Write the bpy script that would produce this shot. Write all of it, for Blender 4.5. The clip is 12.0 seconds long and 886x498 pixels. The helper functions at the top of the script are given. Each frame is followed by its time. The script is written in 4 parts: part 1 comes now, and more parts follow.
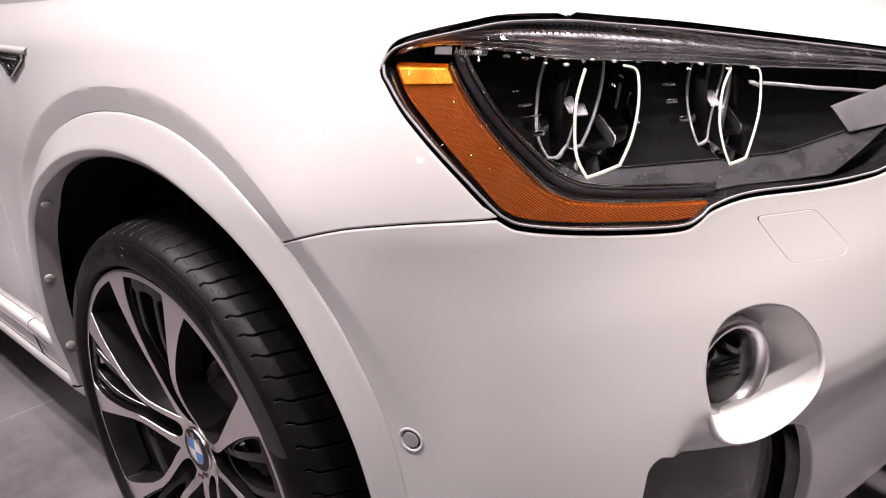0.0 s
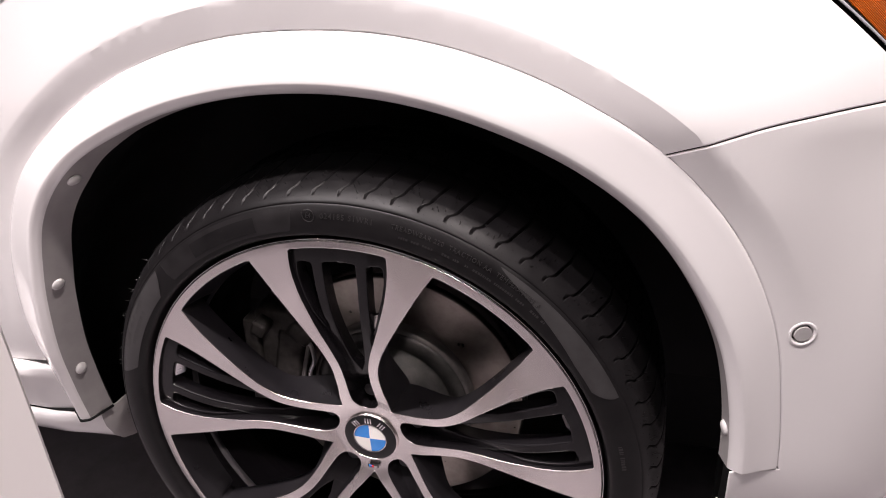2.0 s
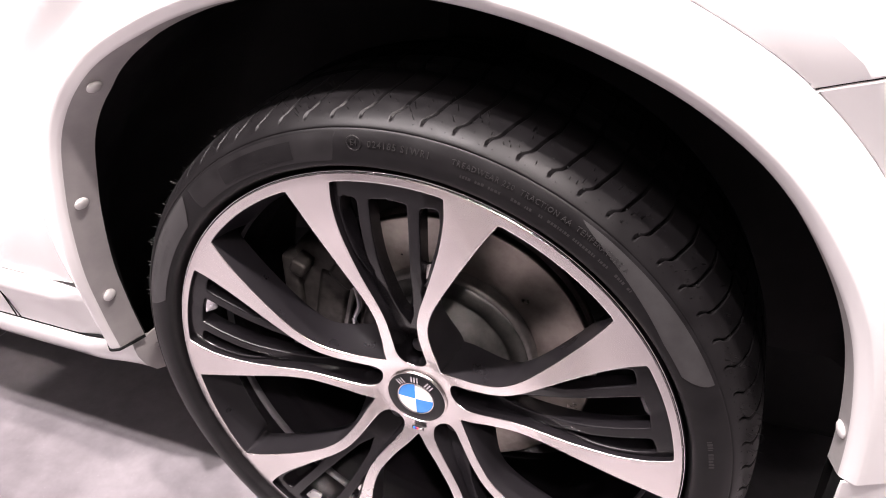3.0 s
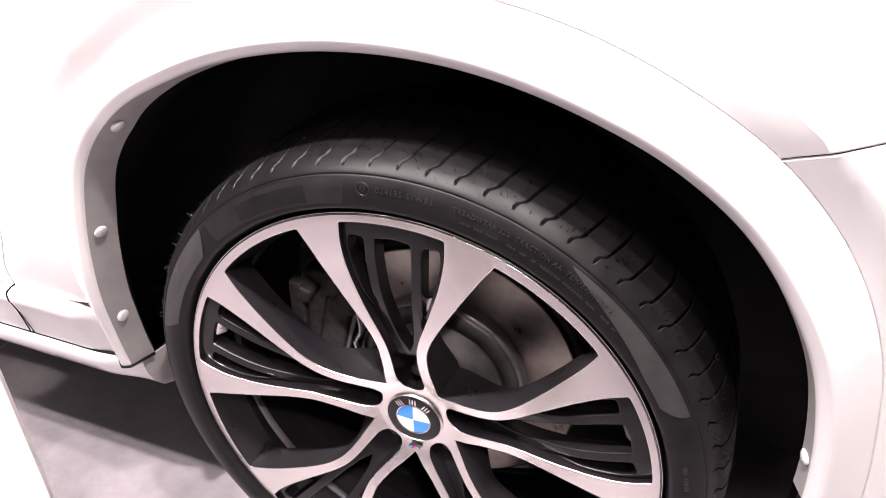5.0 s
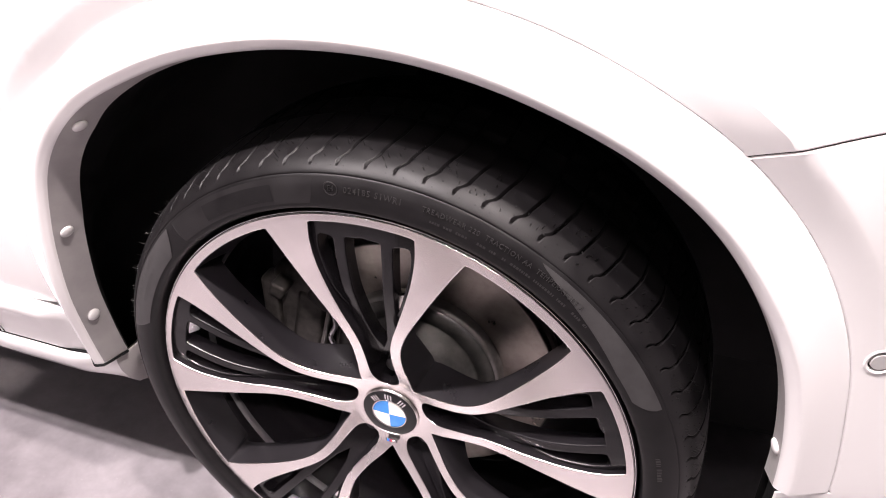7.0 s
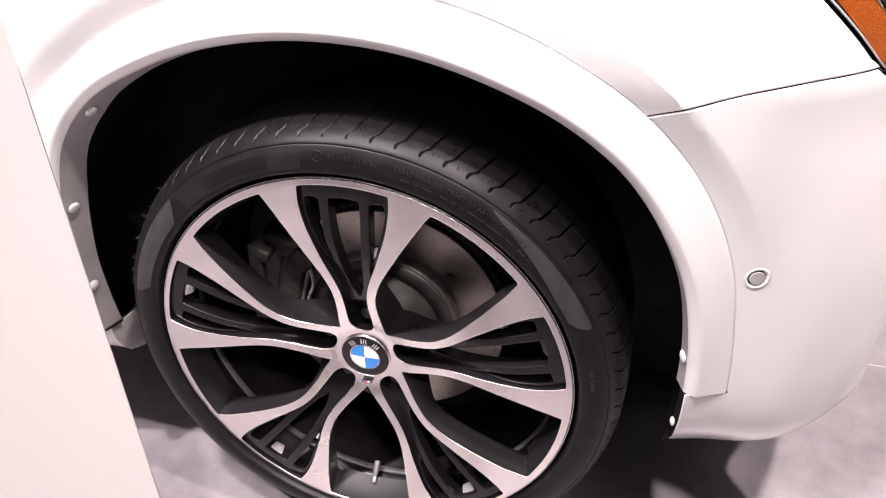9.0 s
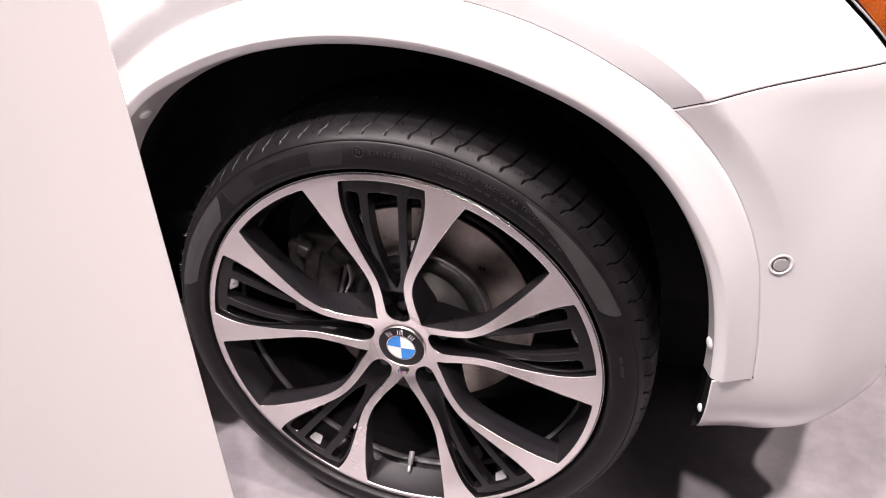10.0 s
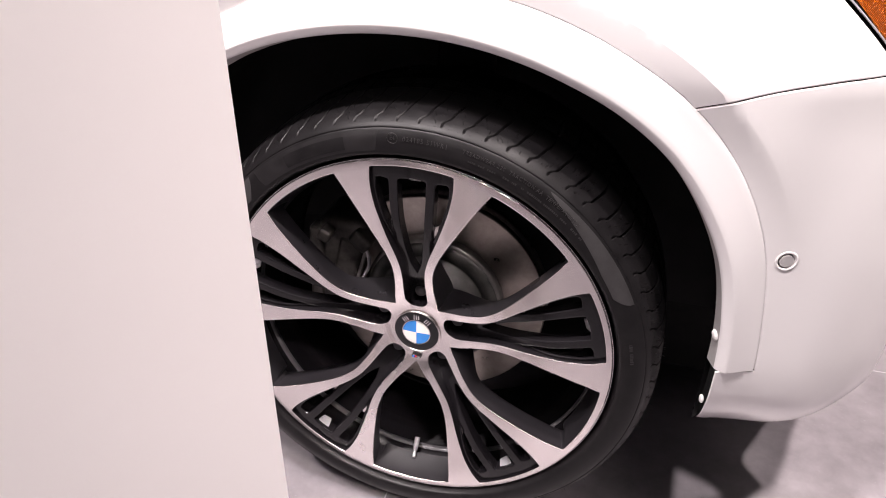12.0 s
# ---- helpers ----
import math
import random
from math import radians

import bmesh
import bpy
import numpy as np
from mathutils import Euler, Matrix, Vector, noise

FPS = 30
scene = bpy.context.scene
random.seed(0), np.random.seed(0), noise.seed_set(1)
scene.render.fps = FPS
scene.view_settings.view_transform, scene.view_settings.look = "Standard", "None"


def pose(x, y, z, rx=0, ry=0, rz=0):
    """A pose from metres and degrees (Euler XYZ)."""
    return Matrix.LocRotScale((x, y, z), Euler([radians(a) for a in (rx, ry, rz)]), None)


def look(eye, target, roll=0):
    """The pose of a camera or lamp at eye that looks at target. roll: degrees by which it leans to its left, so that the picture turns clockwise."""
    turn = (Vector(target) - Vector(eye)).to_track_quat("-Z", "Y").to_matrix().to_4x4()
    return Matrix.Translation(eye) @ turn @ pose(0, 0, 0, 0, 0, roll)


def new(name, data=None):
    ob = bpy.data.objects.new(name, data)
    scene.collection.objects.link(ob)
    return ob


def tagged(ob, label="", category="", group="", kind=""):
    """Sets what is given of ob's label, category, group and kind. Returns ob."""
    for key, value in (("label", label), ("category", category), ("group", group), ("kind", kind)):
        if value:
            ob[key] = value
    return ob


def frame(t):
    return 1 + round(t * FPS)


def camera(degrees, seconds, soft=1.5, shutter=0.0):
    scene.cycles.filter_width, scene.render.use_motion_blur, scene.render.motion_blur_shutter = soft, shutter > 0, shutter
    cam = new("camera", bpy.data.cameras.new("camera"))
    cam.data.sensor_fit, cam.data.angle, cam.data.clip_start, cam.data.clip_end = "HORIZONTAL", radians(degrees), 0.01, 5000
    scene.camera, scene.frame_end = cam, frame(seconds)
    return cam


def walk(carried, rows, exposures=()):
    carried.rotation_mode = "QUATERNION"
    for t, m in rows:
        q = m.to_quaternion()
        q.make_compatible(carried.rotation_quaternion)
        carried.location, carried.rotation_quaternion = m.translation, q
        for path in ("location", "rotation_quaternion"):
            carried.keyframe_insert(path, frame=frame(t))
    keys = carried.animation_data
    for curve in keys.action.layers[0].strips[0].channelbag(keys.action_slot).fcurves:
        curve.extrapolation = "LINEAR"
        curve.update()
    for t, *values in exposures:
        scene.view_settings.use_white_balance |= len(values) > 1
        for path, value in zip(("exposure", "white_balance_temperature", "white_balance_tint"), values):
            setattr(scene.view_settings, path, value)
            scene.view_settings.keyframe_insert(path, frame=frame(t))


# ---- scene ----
from mathutils.geometry import delaunay_2d_cdt

cam = camera(61.1, 12.0, soft=1.0)
PATH = [
    (0, (0.938, -0.38, 0.976), (-0.383, 0.963, 0.304), -3.9),
    (0.5, (0.748, -0.513, 0.98), (-0.408, 0.964, 0.287), -5.5),
    (1, (0.518, -0.569, 0.969), (-0.441, 1.036, 0.258), -6.3),
    (1.5, (0.405, -0.618, 0.984), (-0.316, 1.06, 0.169), -4.8),
    (2, (0.318, -0.638, 0.975), (-0.215, 1.067, 0.074), -3.5),
    (2.5, (0.292, -0.558, 0.938), (-0.28, 1.057, -0.095), -3.1),
    (3, (0.279, -0.522, 0.927), (-0.393, 1.035, -0.134), -2.9),
    (3.2, (0.271, -0.524, 0.93), (-0.41, 1.027, -0.134), -2.3),
    (4.8, (0.28, -0.554, 0.975), (-0.407, 1.019, -0.053), -1.8),
    (5, (0.282, -0.552, 0.987), (-0.364, 1.017, -0.073), -1.5),
    (5.5, (0.293, -0.555, 1.001), (-0.327, 1.01, -0.079), -1.1),
    (6, (0.295, -0.546, 1.002), (-0.313, 1.014, -0.092), -1.9),
    (6.5, (0.287, -0.531, 1.001), (-0.31, 1.019, -0.113), -1.9),
    (8.3, (0.29, -0.607, 1.025), (-0.269, 0.961, -0.083), -1.9),
    (8.5, (0.291, -0.634, 1.032), (-0.183, 0.96, -0.078), -0.5),
    (9, (0.311, -0.696, 1.034), (-0.132, 0.919, -0.059), -0.6),
    (9.5, (0.309, -0.729, 1.036), (-0.153, 0.895, -0.036), -1.5),
    (10, (0.308, -0.749, 1.035), (-0.193, 0.87, -0.027), -2.0),
    (10.5, (0.31, -0.789, 1.03), (-0.211, 0.811, -0.05), -2.2),
    (11, (0.327, -0.8, 1.026), (-0.207, 0.792, -0.061), -2.2),
    (11.5, (0.311, -0.748, 1.026), (-0.222, 0.846, -0.057), -1.6),
    (12, (0.265, -0.82, 1.026), (-0.18, 0.837, -0.002), 1.5),
]
EXPOSURES = [(0.0, .05), (0.5, -.12), (1.0, .18), (1.5, .36), (2.0, .52), (2.5, 1.10), (3.0, 1.44), (5.0, 1.44), (6.5, 1.38), (8.5, 1.22), (9.5, 1.08), (12.0, .98)]
walk(cam, [(t, look(eye, target, roll)) for t, eye, target, roll in PATH], EXPOSURES)

# ---- light: a dim hall with rows of show lamps under the ceiling
world = bpy.data.worlds.new("hall_air")
scene.world = world
world.use_nodes = True
world.node_tree.nodes["Background"].inputs[0].default_value = (1.0, .95, .97, 1)
world.node_tree.nodes["Background"].inputs[1].default_value = .03

LAMPS = [  # place, power, size, and for narrow spots what they aim at and their cone
    ((-.50, -1.15, 4.6), 138, .16), ((-2.3, -1.45, 4.6), 132, .16), ((1.60, -.65, 4.7), 440, .16, (.30, .30, 1.0), 31), ((1.70, 1.15, 4.7), 350, .16, (.30, .80, 1.0), 25),
    ((.1, .9, 4.9), 270, .14, (.0, .9, 1.0), 29), ((-2.4, .9, 4.9), 70, .14), ((1.2, -5.4, 4.8), 10, .3), ((-3.4, -5.4, 4.8), 24, .3), ((1.9, -2.9, 4.6), 460, .16, (.05, -.72, .75), 17),
    ((1.50, .45, 4.7), 690, .14, (1.28, .50, 0), 28)]


def lamp_light(place, power, size, aim=None, cone=0):
    data = bpy.data.lights.new("show_light", "SPOT" if aim else "AREA")
    data.energy, data.color = power, (1.0, .885, .865) if aim else (1.0, .90, .905)
    ob = new("show_light", data)
    if aim:
        data.spot_size, data.spot_blend, data.shadow_soft_size = radians(cone), .7, size / 2
        ob.matrix_world = look((place[0], place[1], place[2] - .03), aim)
    else:
        data.shape, data.size = "DISK", size
        ob.matrix_world = pose(place[0], place[1], place[2] - .03)
    return ob


for lamp in LAMPS:
    lamp_light(*lamp)


# ---- materials
def nodes_of(name):
    m = bpy.data.materials.new(name)
    m.use_nodes = True
    return m, m.node_tree.nodes, m.node_tree.links, m.node_tree.nodes["Principled BSDF"]


def noise_node(n, l, scale, detail=4, rough=.6, stretch=None):
    tex = n.new("ShaderNodeTexNoise")
    tex.inputs["Scale"].default_value, tex.inputs["Detail"].default_value, tex.inputs["Roughness"].default_value = scale, detail, rough
    co = n.new("ShaderNodeTexCoord")
    if stretch:
        mp = n.new("ShaderNodeMapping")
        mp.inputs["Scale"].default_value = stretch
        l.new(co.outputs["Object"], mp.inputs["Vector"])
        l.new(mp.outputs["Vector"], tex.inputs["Vector"])
    else:
        l.new(co.outputs["Object"], tex.inputs["Vector"])
    return tex


def mix_colour(n, l, fac, a, b, lo=.35, hi=.65):
    ramp = n.new("ShaderNodeValToRGB")
    ramp.color_ramp.elements[0].position, ramp.color_ramp.elements[1].position = lo, hi
    ramp.color_ramp.elements[0].color, ramp.color_ramp.elements[1].color = (*a, 1), (*b, 1)
    l.new(fac, ramp.inputs[0])
    return ramp.outputs[0]


def bump(n, l, height, strength, distance, bsdf):
    b = n.new("ShaderNodeBump")
    b.inputs["Strength"].default_value, b.inputs["Distance"].default_value = strength, distance
    l.new(height, b.inputs["Height"])
    l.new(b.outputs[0], bsdf.inputs["Normal"])
    return b


def material(name, a, b=None, rough=(.4, .5), metal=0.0, scale=40, fine=0, bump_mm=0.0, coat=0.0, stretch=None, lo=.35, hi=.65, ior=None, spec=.5):
    """Two tones mixed by noise, roughness that varies with it, and fine relief."""
    m, n, l, p = nodes_of(name)
    tex = noise_node(n, l, scale, 5, .62, stretch)
    l.new(mix_colour(n, l, tex.outputs[0], a, b or a, lo, hi), p.inputs["Base Color"])
    mr = n.new("ShaderNodeMapRange")
    mr.inputs[1].default_value, mr.inputs[2].default_value = .3, .7
    mr.inputs[3].default_value, mr.inputs[4].default_value = rough
    l.new(tex.outputs[0], mr.inputs[0])
    l.new(mr.outputs[0], p.inputs["Roughness"])
    p.inputs["Metallic"].default_value = metal
    p.inputs["Coat Weight"].default_value = coat
    p.inputs["Coat Roughness"].default_value = .04
    p.inputs["Specular IOR Level"].default_value = spec
    if ior:
        p.inputs["IOR"].default_value = ior
    if bump_mm:
        f = noise_node(n, l, fine or scale * 8, 4, .6, stretch)
        bump(n, l, f.outputs[0], .6, bump_mm / 1000, p)
    return m


def emitter(name, colour, strength, base=None):
    m, n, l, p = nodes_of(name)
    p.inputs["Base Color"].default_value = (*(base or colour), 1)
    p.inputs["Emission Color"].default_value = (*colour, 1)
    p.inputs["Emission Strength"].default_value = strength
    return m


def glass(name, colour=(1, 1, 1), rough=0.0, ior=1.45):
    m, n, l, p = nodes_of(name)
    p.inputs["Base Color"].default_value = (*colour, 1)
    p.inputs["Transmission Weight"].default_value = 1
    p.inputs["Roughness"].default_value = rough
    p.inputs["IOR"].default_value = ior
    return m


PAINT = material("white_paint", (.80, .775, .775), (.82, .795, .79), (.30, .36), scale=3, fine=900, bump_mm=.004, coat=1.0)
GAP = material("gap_black", (.006, .006, .0065), (.011, .011, .011), (.6, .8), scale=60, spec=.08)
ALU = material("machined_aluminium", (.87, .815, .80), (.91, .855, .84), (.22, .28), metal=1, scale=1.5, stretch=(3, 1, 3))
# same satin black as the inserts, its base lightened for the flanks' sheen
FLANK = material("satin_black_flank_lit", (.0115, .0104, .0120), (.0165, .0150, .0170), (.26, .36), scale=8, spec=.55)
SATIN = material("satin_black", (.0050, .0044, .0052), (.0085, .0076, .0088), (.17, .26), scale=8, spec=.34)
RUBBER = material("tyre_rubber", (.0050, .0044, .0049), (.0085, .0077, .0083), (.36, .48), scale=45, fine=1300, bump_mm=.07, spec=.20)
RUBBER_SHINY = material("tyre_rubber_smooth", (.024, .0226, .0233), (.033, .0313, .0322), (.32, .42), scale=60, fine=1500, bump_mm=.02, spec=.5)
RUBBER_PLAIN = material("tyre_rubber_plain", (.0072, .0065, .0070), (.0110, .0100, .0107), (.36, .46), scale=50, fine=1400, bump_mm=.02, spec=.3)
LETTER = material("moulded_lettering", (.012, .0112, .0115), (.019, .018, .018), (.30, .40), scale=200)
LINER = material("liner_plastic", (.012, .0115, .0123), (.019, .0182, .019), (.55, .75), scale=25, fine=600, bump_mm=.15, spec=.15)
DISC = material("brake_steel", (.30, .268, .242), (.44, .40, .365), (.26, .38), metal=1, scale=30, fine=400, bump_mm=.02)
CAST = material("cast_iron_grey", (.055, .053, .051), (.10, .096, .092), (.42, .56), metal=.5, scale=50, fine=500, bump_mm=.15)
POLISHED = material("polished_rim_edge", (.84, .82, .83), (.90, .88, .89), (.16, .24), metal=1, scale=300)
CHROME = material("chrome", (.80, .79, .80), (.86, .85, .86), (.04, .10), metal=1, scale=20)
BLACK_GLOSS = material("gloss_black", (.010, .009, .011), (.016, .014, .016), (.06, .12), scale=20, coat=.6)
GREY_TRIM = material("grey_trim", (.075, .072, .077), (.11, .105, .11), (.3, .4), scale=40, fine=900, bump_mm=.02)
FLANGE = material("grey_inner_lip", (.30, .283, .282), (.36, .341, .336), (.42, .52), scale=18, fine=700, bump_mm=.02)
SENSOR_DISC = material("sensor_disc", (.40, .385, .385), (.46, .445, .44), (.35, .45), scale=60)
CLIP = material("clip_plastic", (.62, .60, .60), (.70, .68, .67), (.4, .5), scale=60)
BLUE = material("enamel_blue", (.02, .20, .62), (.03, .24, .68), (.15, .2), scale=30, coat=.8)
WHITE = material("enamel_white", (.78, .76, .72), (.82, .80, .76), (.15, .2), scale=30, coat=.8)
GLASS = glass("clear_lens", ior=1.30)
STAND = material("white_lacquer", (.83, .79, .79), (.85, .81, .81), (.28, .36), scale=2, fine=700, bump_mm=.004, coat=.5)
PRINT = material("pale_print", (.085, .083, .086), (.11, .107, .11), (.5, .6), scale=60, spec=.1)
DRL = emitter("light_guide", (1.0, .98, .80), .55, (.25, .25, .22))
SILVER = material("silvered_plastic", (.46, .43, .47), (.62, .585, .63), (.18, .30), metal=1, scale=25, fine=260, bump_mm=.10)
DARK_PLATE = material("dark_plate", (.022, .021, .024), (.034, .032, .036), (.14, .24), scale=30, fine=500, bump_mm=.02, coat=.4)
LAMP_GLOW = emitter("lamp_glow", (1.0, .94, .95), 45)


def amber_material():
    m, n, l, p = nodes_of("amber_reflector")
    co = n.new("ShaderNodeTexCoord")
    heights = []
    for turn in (45, -45):
        mp = n.new("ShaderNodeMapping")
        mp.inputs["Rotation"].default_value = (0, radians(turn), 0)
        wave = n.new("ShaderNodeTexWave")
        wave.inputs["Scale"].default_value = 230
        l.new(co.outputs["Object"], mp.inputs["Vector"])
        l.new(mp.outputs["Vector"], wave.inputs["Vector"])
        heights.append(wave.outputs[1])
    both = n.new("ShaderNodeMath")
    both.operation = "MULTIPLY"
    l.new(heights[0], both.inputs[0])
    l.new(heights[1], both.inputs[1])
    l.new(mix_colour(n, l, both.outputs[0], (.10, .015, 0), (.42, .098, .0005), .1, .9), p.inputs["Base Color"])
    p.inputs["Roughness"].default_value = .32
    p.inputs["Specular IOR Level"].default_value = .12
    p.inputs["Coat Weight"].default_value = 0
    bump(n, l, both.outputs[0], .8, .001, p)
    return m


def floor_material():
    m, n, l, p = nodes_of("grey_floor")
    big = noise_node(n, l, 2.2, 6, .62)
    small = noise_node(n, l, 26, 5, .65)
    speck = noise_node(n, l, 330, 2, .5)
    mixed = n.new("ShaderNodeMath")
    mixed.operation = "MULTIPLY_ADD"
    mixed.inputs[1].default_value = .35
    l.new(small.outputs[0], mixed.inputs[0])
    l.new(big.outputs[0], mixed.inputs[2])
    base = mix_colour(n, l, mixed.outputs[0], (.130, .117, .126), (.240, .219, .233), .52, .84)
    dust = mix_colour(n, l, speck.outputs[0], (0, 0, 0), (1, 1, 1), .70, .78)
    mx = n.new("ShaderNodeMixRGB")
    mx.inputs[2].default_value = (.32, .30, .31, 1)
    l.new(dust, mx.inputs[0])
    l.new(base, mx.inputs[1])
    l.new(mx.outputs[0], p.inputs["Base Color"])
    mr = n.new("ShaderNodeMapRange")
    mr.inputs[3].default_value, mr.inputs[4].default_value = .34, .55
    l.new(small.outputs[0], mr.inputs[0])
    l.new(mr.outputs[0], p.inputs["Roughness"])
    bump(n, l, small.outputs[0], .3, .0006, p)
    return m


AMBER = amber_material()
AMBER_BRIGHT = material("amber_bulb_cover", (.62, .18, .006), (.80, .30, .015), (.20, .30), metal=.4, scale=60, fine=260, bump_mm=.4, stretch=(1, 1, .08))
CLEAR_EDGE = material("clear_plastic_edge", (.34, .33, .36), (.48, .47, .50), (.15, .28), scale=80, coat=.5)
CALIPER = material("caliper_casting", (.040, .036, .034), (.085, .078, .073), (.34, .5), metal=.6, scale=70, fine=600, bump_mm=.2)
BELL = material("machined_bell_edge", (.15, .14, .136), (.23, .215, .21), (.32, .42), metal=.6, scale=60)
CAP_BLACK = material("cap_black", (.008, .008, .009), (.012, .012, .013), (.30, .40), scale=60, spec=.3)
GLINT = material("satin_silver", (.70, .67, .70), (.82, .79, .82), (.26, .38), metal=.8, scale=60)
FLOOR = floor_material()
JOINT = material("floor_joint", (.46, .44, .45), (.56, .54, .55), (.5, .6), scale=60)
WALL = material("hall_wall", (.30, .28, .29), (.36, .34, .35), (.6, .7), scale=1.5, fine=60, bump_mm=.3)
CEIL = material("hall_ceiling", (.05, .05, .05), (.07, .07, .07), (.7, .8), scale=2)


# ---- tools for meshes
def mesh_object(name, verts, faces, mats, parent=None, slots=None, label="", smooth_all=True):
    me = bpy.data.meshes.new(name)
    me.from_pydata([tuple(map(float, v)) for v in verts], [], faces)
    for m in mats if isinstance(mats, (list, tuple)) else [mats]:
        me.materials.append(m)
    for k, f in enumerate(me.polygons):
        f.use_smooth = smooth_all
        if slots:
            f.material_index = slots[k]
    me.update()
    ob = new(name, me)
    if parent:
        ob.parent = parent
    if label:
        tagged(ob, label)
    return ob


def part(name, bm, mat, parent, label="", flat=False):
    me = bpy.data.meshes.new(name)
    bmesh.ops.recalc_face_normals(bm, faces=bm.faces)
    bm.to_mesh(me)
    bm.free()
    me.materials.append(mat)
    for f in me.polygons:
        f.use_smooth = not flat
    ob = new(name, me)
    if parent:
        ob.parent = parent
    if label:
        tagged(ob, label)
    return ob


def soft_box(size, centre=(0, 0, 0), edge=.004, steps=2, turn=None):
    bm = bmesh.new()
    bmesh.ops.create_cube(bm, size=1)
    bmesh.ops.scale(bm, vec=size, verts=bm.verts)
    bmesh.ops.bevel(bm, geom=list(bm.edges), offset=edge, segments=steps, affect="EDGES", profile=.6)
    if turn:
        bmesh.ops.transform(bm, matrix=turn, verts=bm.verts)
    bmesh.ops.translate(bm, vec=centre, verts=bm.verts)
    return bm


def resample(line, step, closed=True):
    """The closed outline with points no further apart than step."""
    out, n = [], len(line)
    for i in range(n if closed else n - 1):
        a, b = np.array(line[i], float), np.array(line[(i + 1) % n], float)
        k = max(1, int(math.ceil(np.linalg.norm(b - a) / step)))
        out += [tuple(a + (b - a) * j / k) for j in range(k)]
    if not closed:
        out.append(tuple(line[-1]))
    return out


def curve_through(points, n=8):
    """Catmull-Rom through 2D or 3D points (open)."""
    p = [np.array(q, float) for q in points]
    out = []
    for i in range(len(p) - 1):
        a, b, c, d = p[max(0, i - 1)], p[i], p[i + 1], p[min(len(p) - 1, i + 2)]
        for k in range(n):
            t = k / n
            out.append(tuple(.5 * (2 * b + (c - a) * t + (2 * a - 5 * b + 4 * c - d) * t**2 + (3 * b - a - 3 * c + d) * t**3)))
    out.append(tuple(p[-1]))
    return out


def round_corners(poly, radius, n=4):
    """Rounds the corners of a closed 2D outline; radius may be a list."""
    out, m = [], len(poly)
    for i in range(m):
        r = radius[i] if isinstance(radius, (list, tuple)) else radius
        a, b, c = (np.array(poly[(i + k) % m], float) for k in (-1, 0, 1))
        la, lc = np.linalg.norm(a - b), np.linalg.norm(c - b)
        r = min(r, .45 * la, .45 * lc)
        if r < 1e-5:
            out.append(tuple(b))
            continue
        p, q = b + (a - b) / la * r, b + (c - b) / lc * r
        for k in range(n + 1):
            t = k / n
            out.append(tuple((1 - t) ** 2 * p + 2 * t * (1 - t) * b + t * t * q))
    return out


def inside(poly, pts):
    x, y = pts[:, 0], pts[:, 1]
    hit = np.zeros(len(pts), bool)
    j = len(poly) - 1
    for i in range(len(poly)):
        xi, yi, xj, yj = *poly[i], *poly[j]
        if yi != yj:
            hit ^= ((yi > y) != (yj > y)) & (x < (xj - xi) * (y - yi) / (yj - yi) + xi)
        j = i
    return hit


def fill(outline, holes, step, lines=()):
    """Triangles that fill a 2D outline with holes: points, triangles, and the boundary loops."""
    loops, pts = [], []
    for line in [outline, *holes]:
        line = resample(line, step)
        loops.append(list(range(len(pts), len(pts) + len(line))))
        pts += line
    creases = []
    for line in lines:
        creases.append((len(pts), len(line)))
        pts += [tuple(q) for q in line]
    rim = np.array(pts)
    lo, hi = rim.min(0), rim.max(0)
    gx, gz = np.meshgrid(np.arange(lo[0], hi[0], step), np.arange(lo[1], hi[1], step))
    gx[1::2] += step / 2
    grid = np.c_[gx.ravel(), gz.ravel()]
    keep = inside([pts[k] for k in loops[0]], grid)
    for lp in loops[1:]:
        keep &= ~inside([pts[k] for k in lp], grid)
    grid = grid[keep]
    far = np.ones(len(grid), bool)
    for k in range(0, len(rim), 200):
        d = np.linalg.norm(grid[:, None] - rim[None, k:k + 200], axis=2).min(1)
        far &= d > step * .6
    pts += [tuple(q) for q in grid[far]]
    edges = [(lp[k], lp[(k + 1) % len(lp)]) for lp in loops for k in range(len(lp))]
    edges += [(a + k, a + k + 1) for a, n in creases for k in range(n - 1)]
    v, _, f, origin, _, _ = delaunay_2d_cdt([Vector(q) for q in pts], edges, [], 0, 1e-7)
    mid = np.array(v)[np.array(f)].mean(1)
    keep = inside([pts[k] for k in loops[0]], mid)
    for lp in loops[1:]:
        keep &= ~inside([pts[k] for k in lp], mid)
    corner = np.array(v)[np.array(f)]
    e = [corner[:, (k + 1) % 3] - corner[:, k] for k in range(3)]
    longest = np.max([np.hypot(*d.T) for d in e], axis=0)
    height = np.abs(e[0][:, 0] * e[1][:, 1] - e[0][:, 1] * e[1][:, 0]) / longest
    keep &= height > .012 * longest
    f = [t for t, k in zip(f, keep) if k]
    back = {}
    for k, o in enumerate(origin):
        for q in o:
            back[q] = k
    return [tuple(q) for q in v], [list(t) for t in f], [[back[k] for k in lp] for lp in loops]


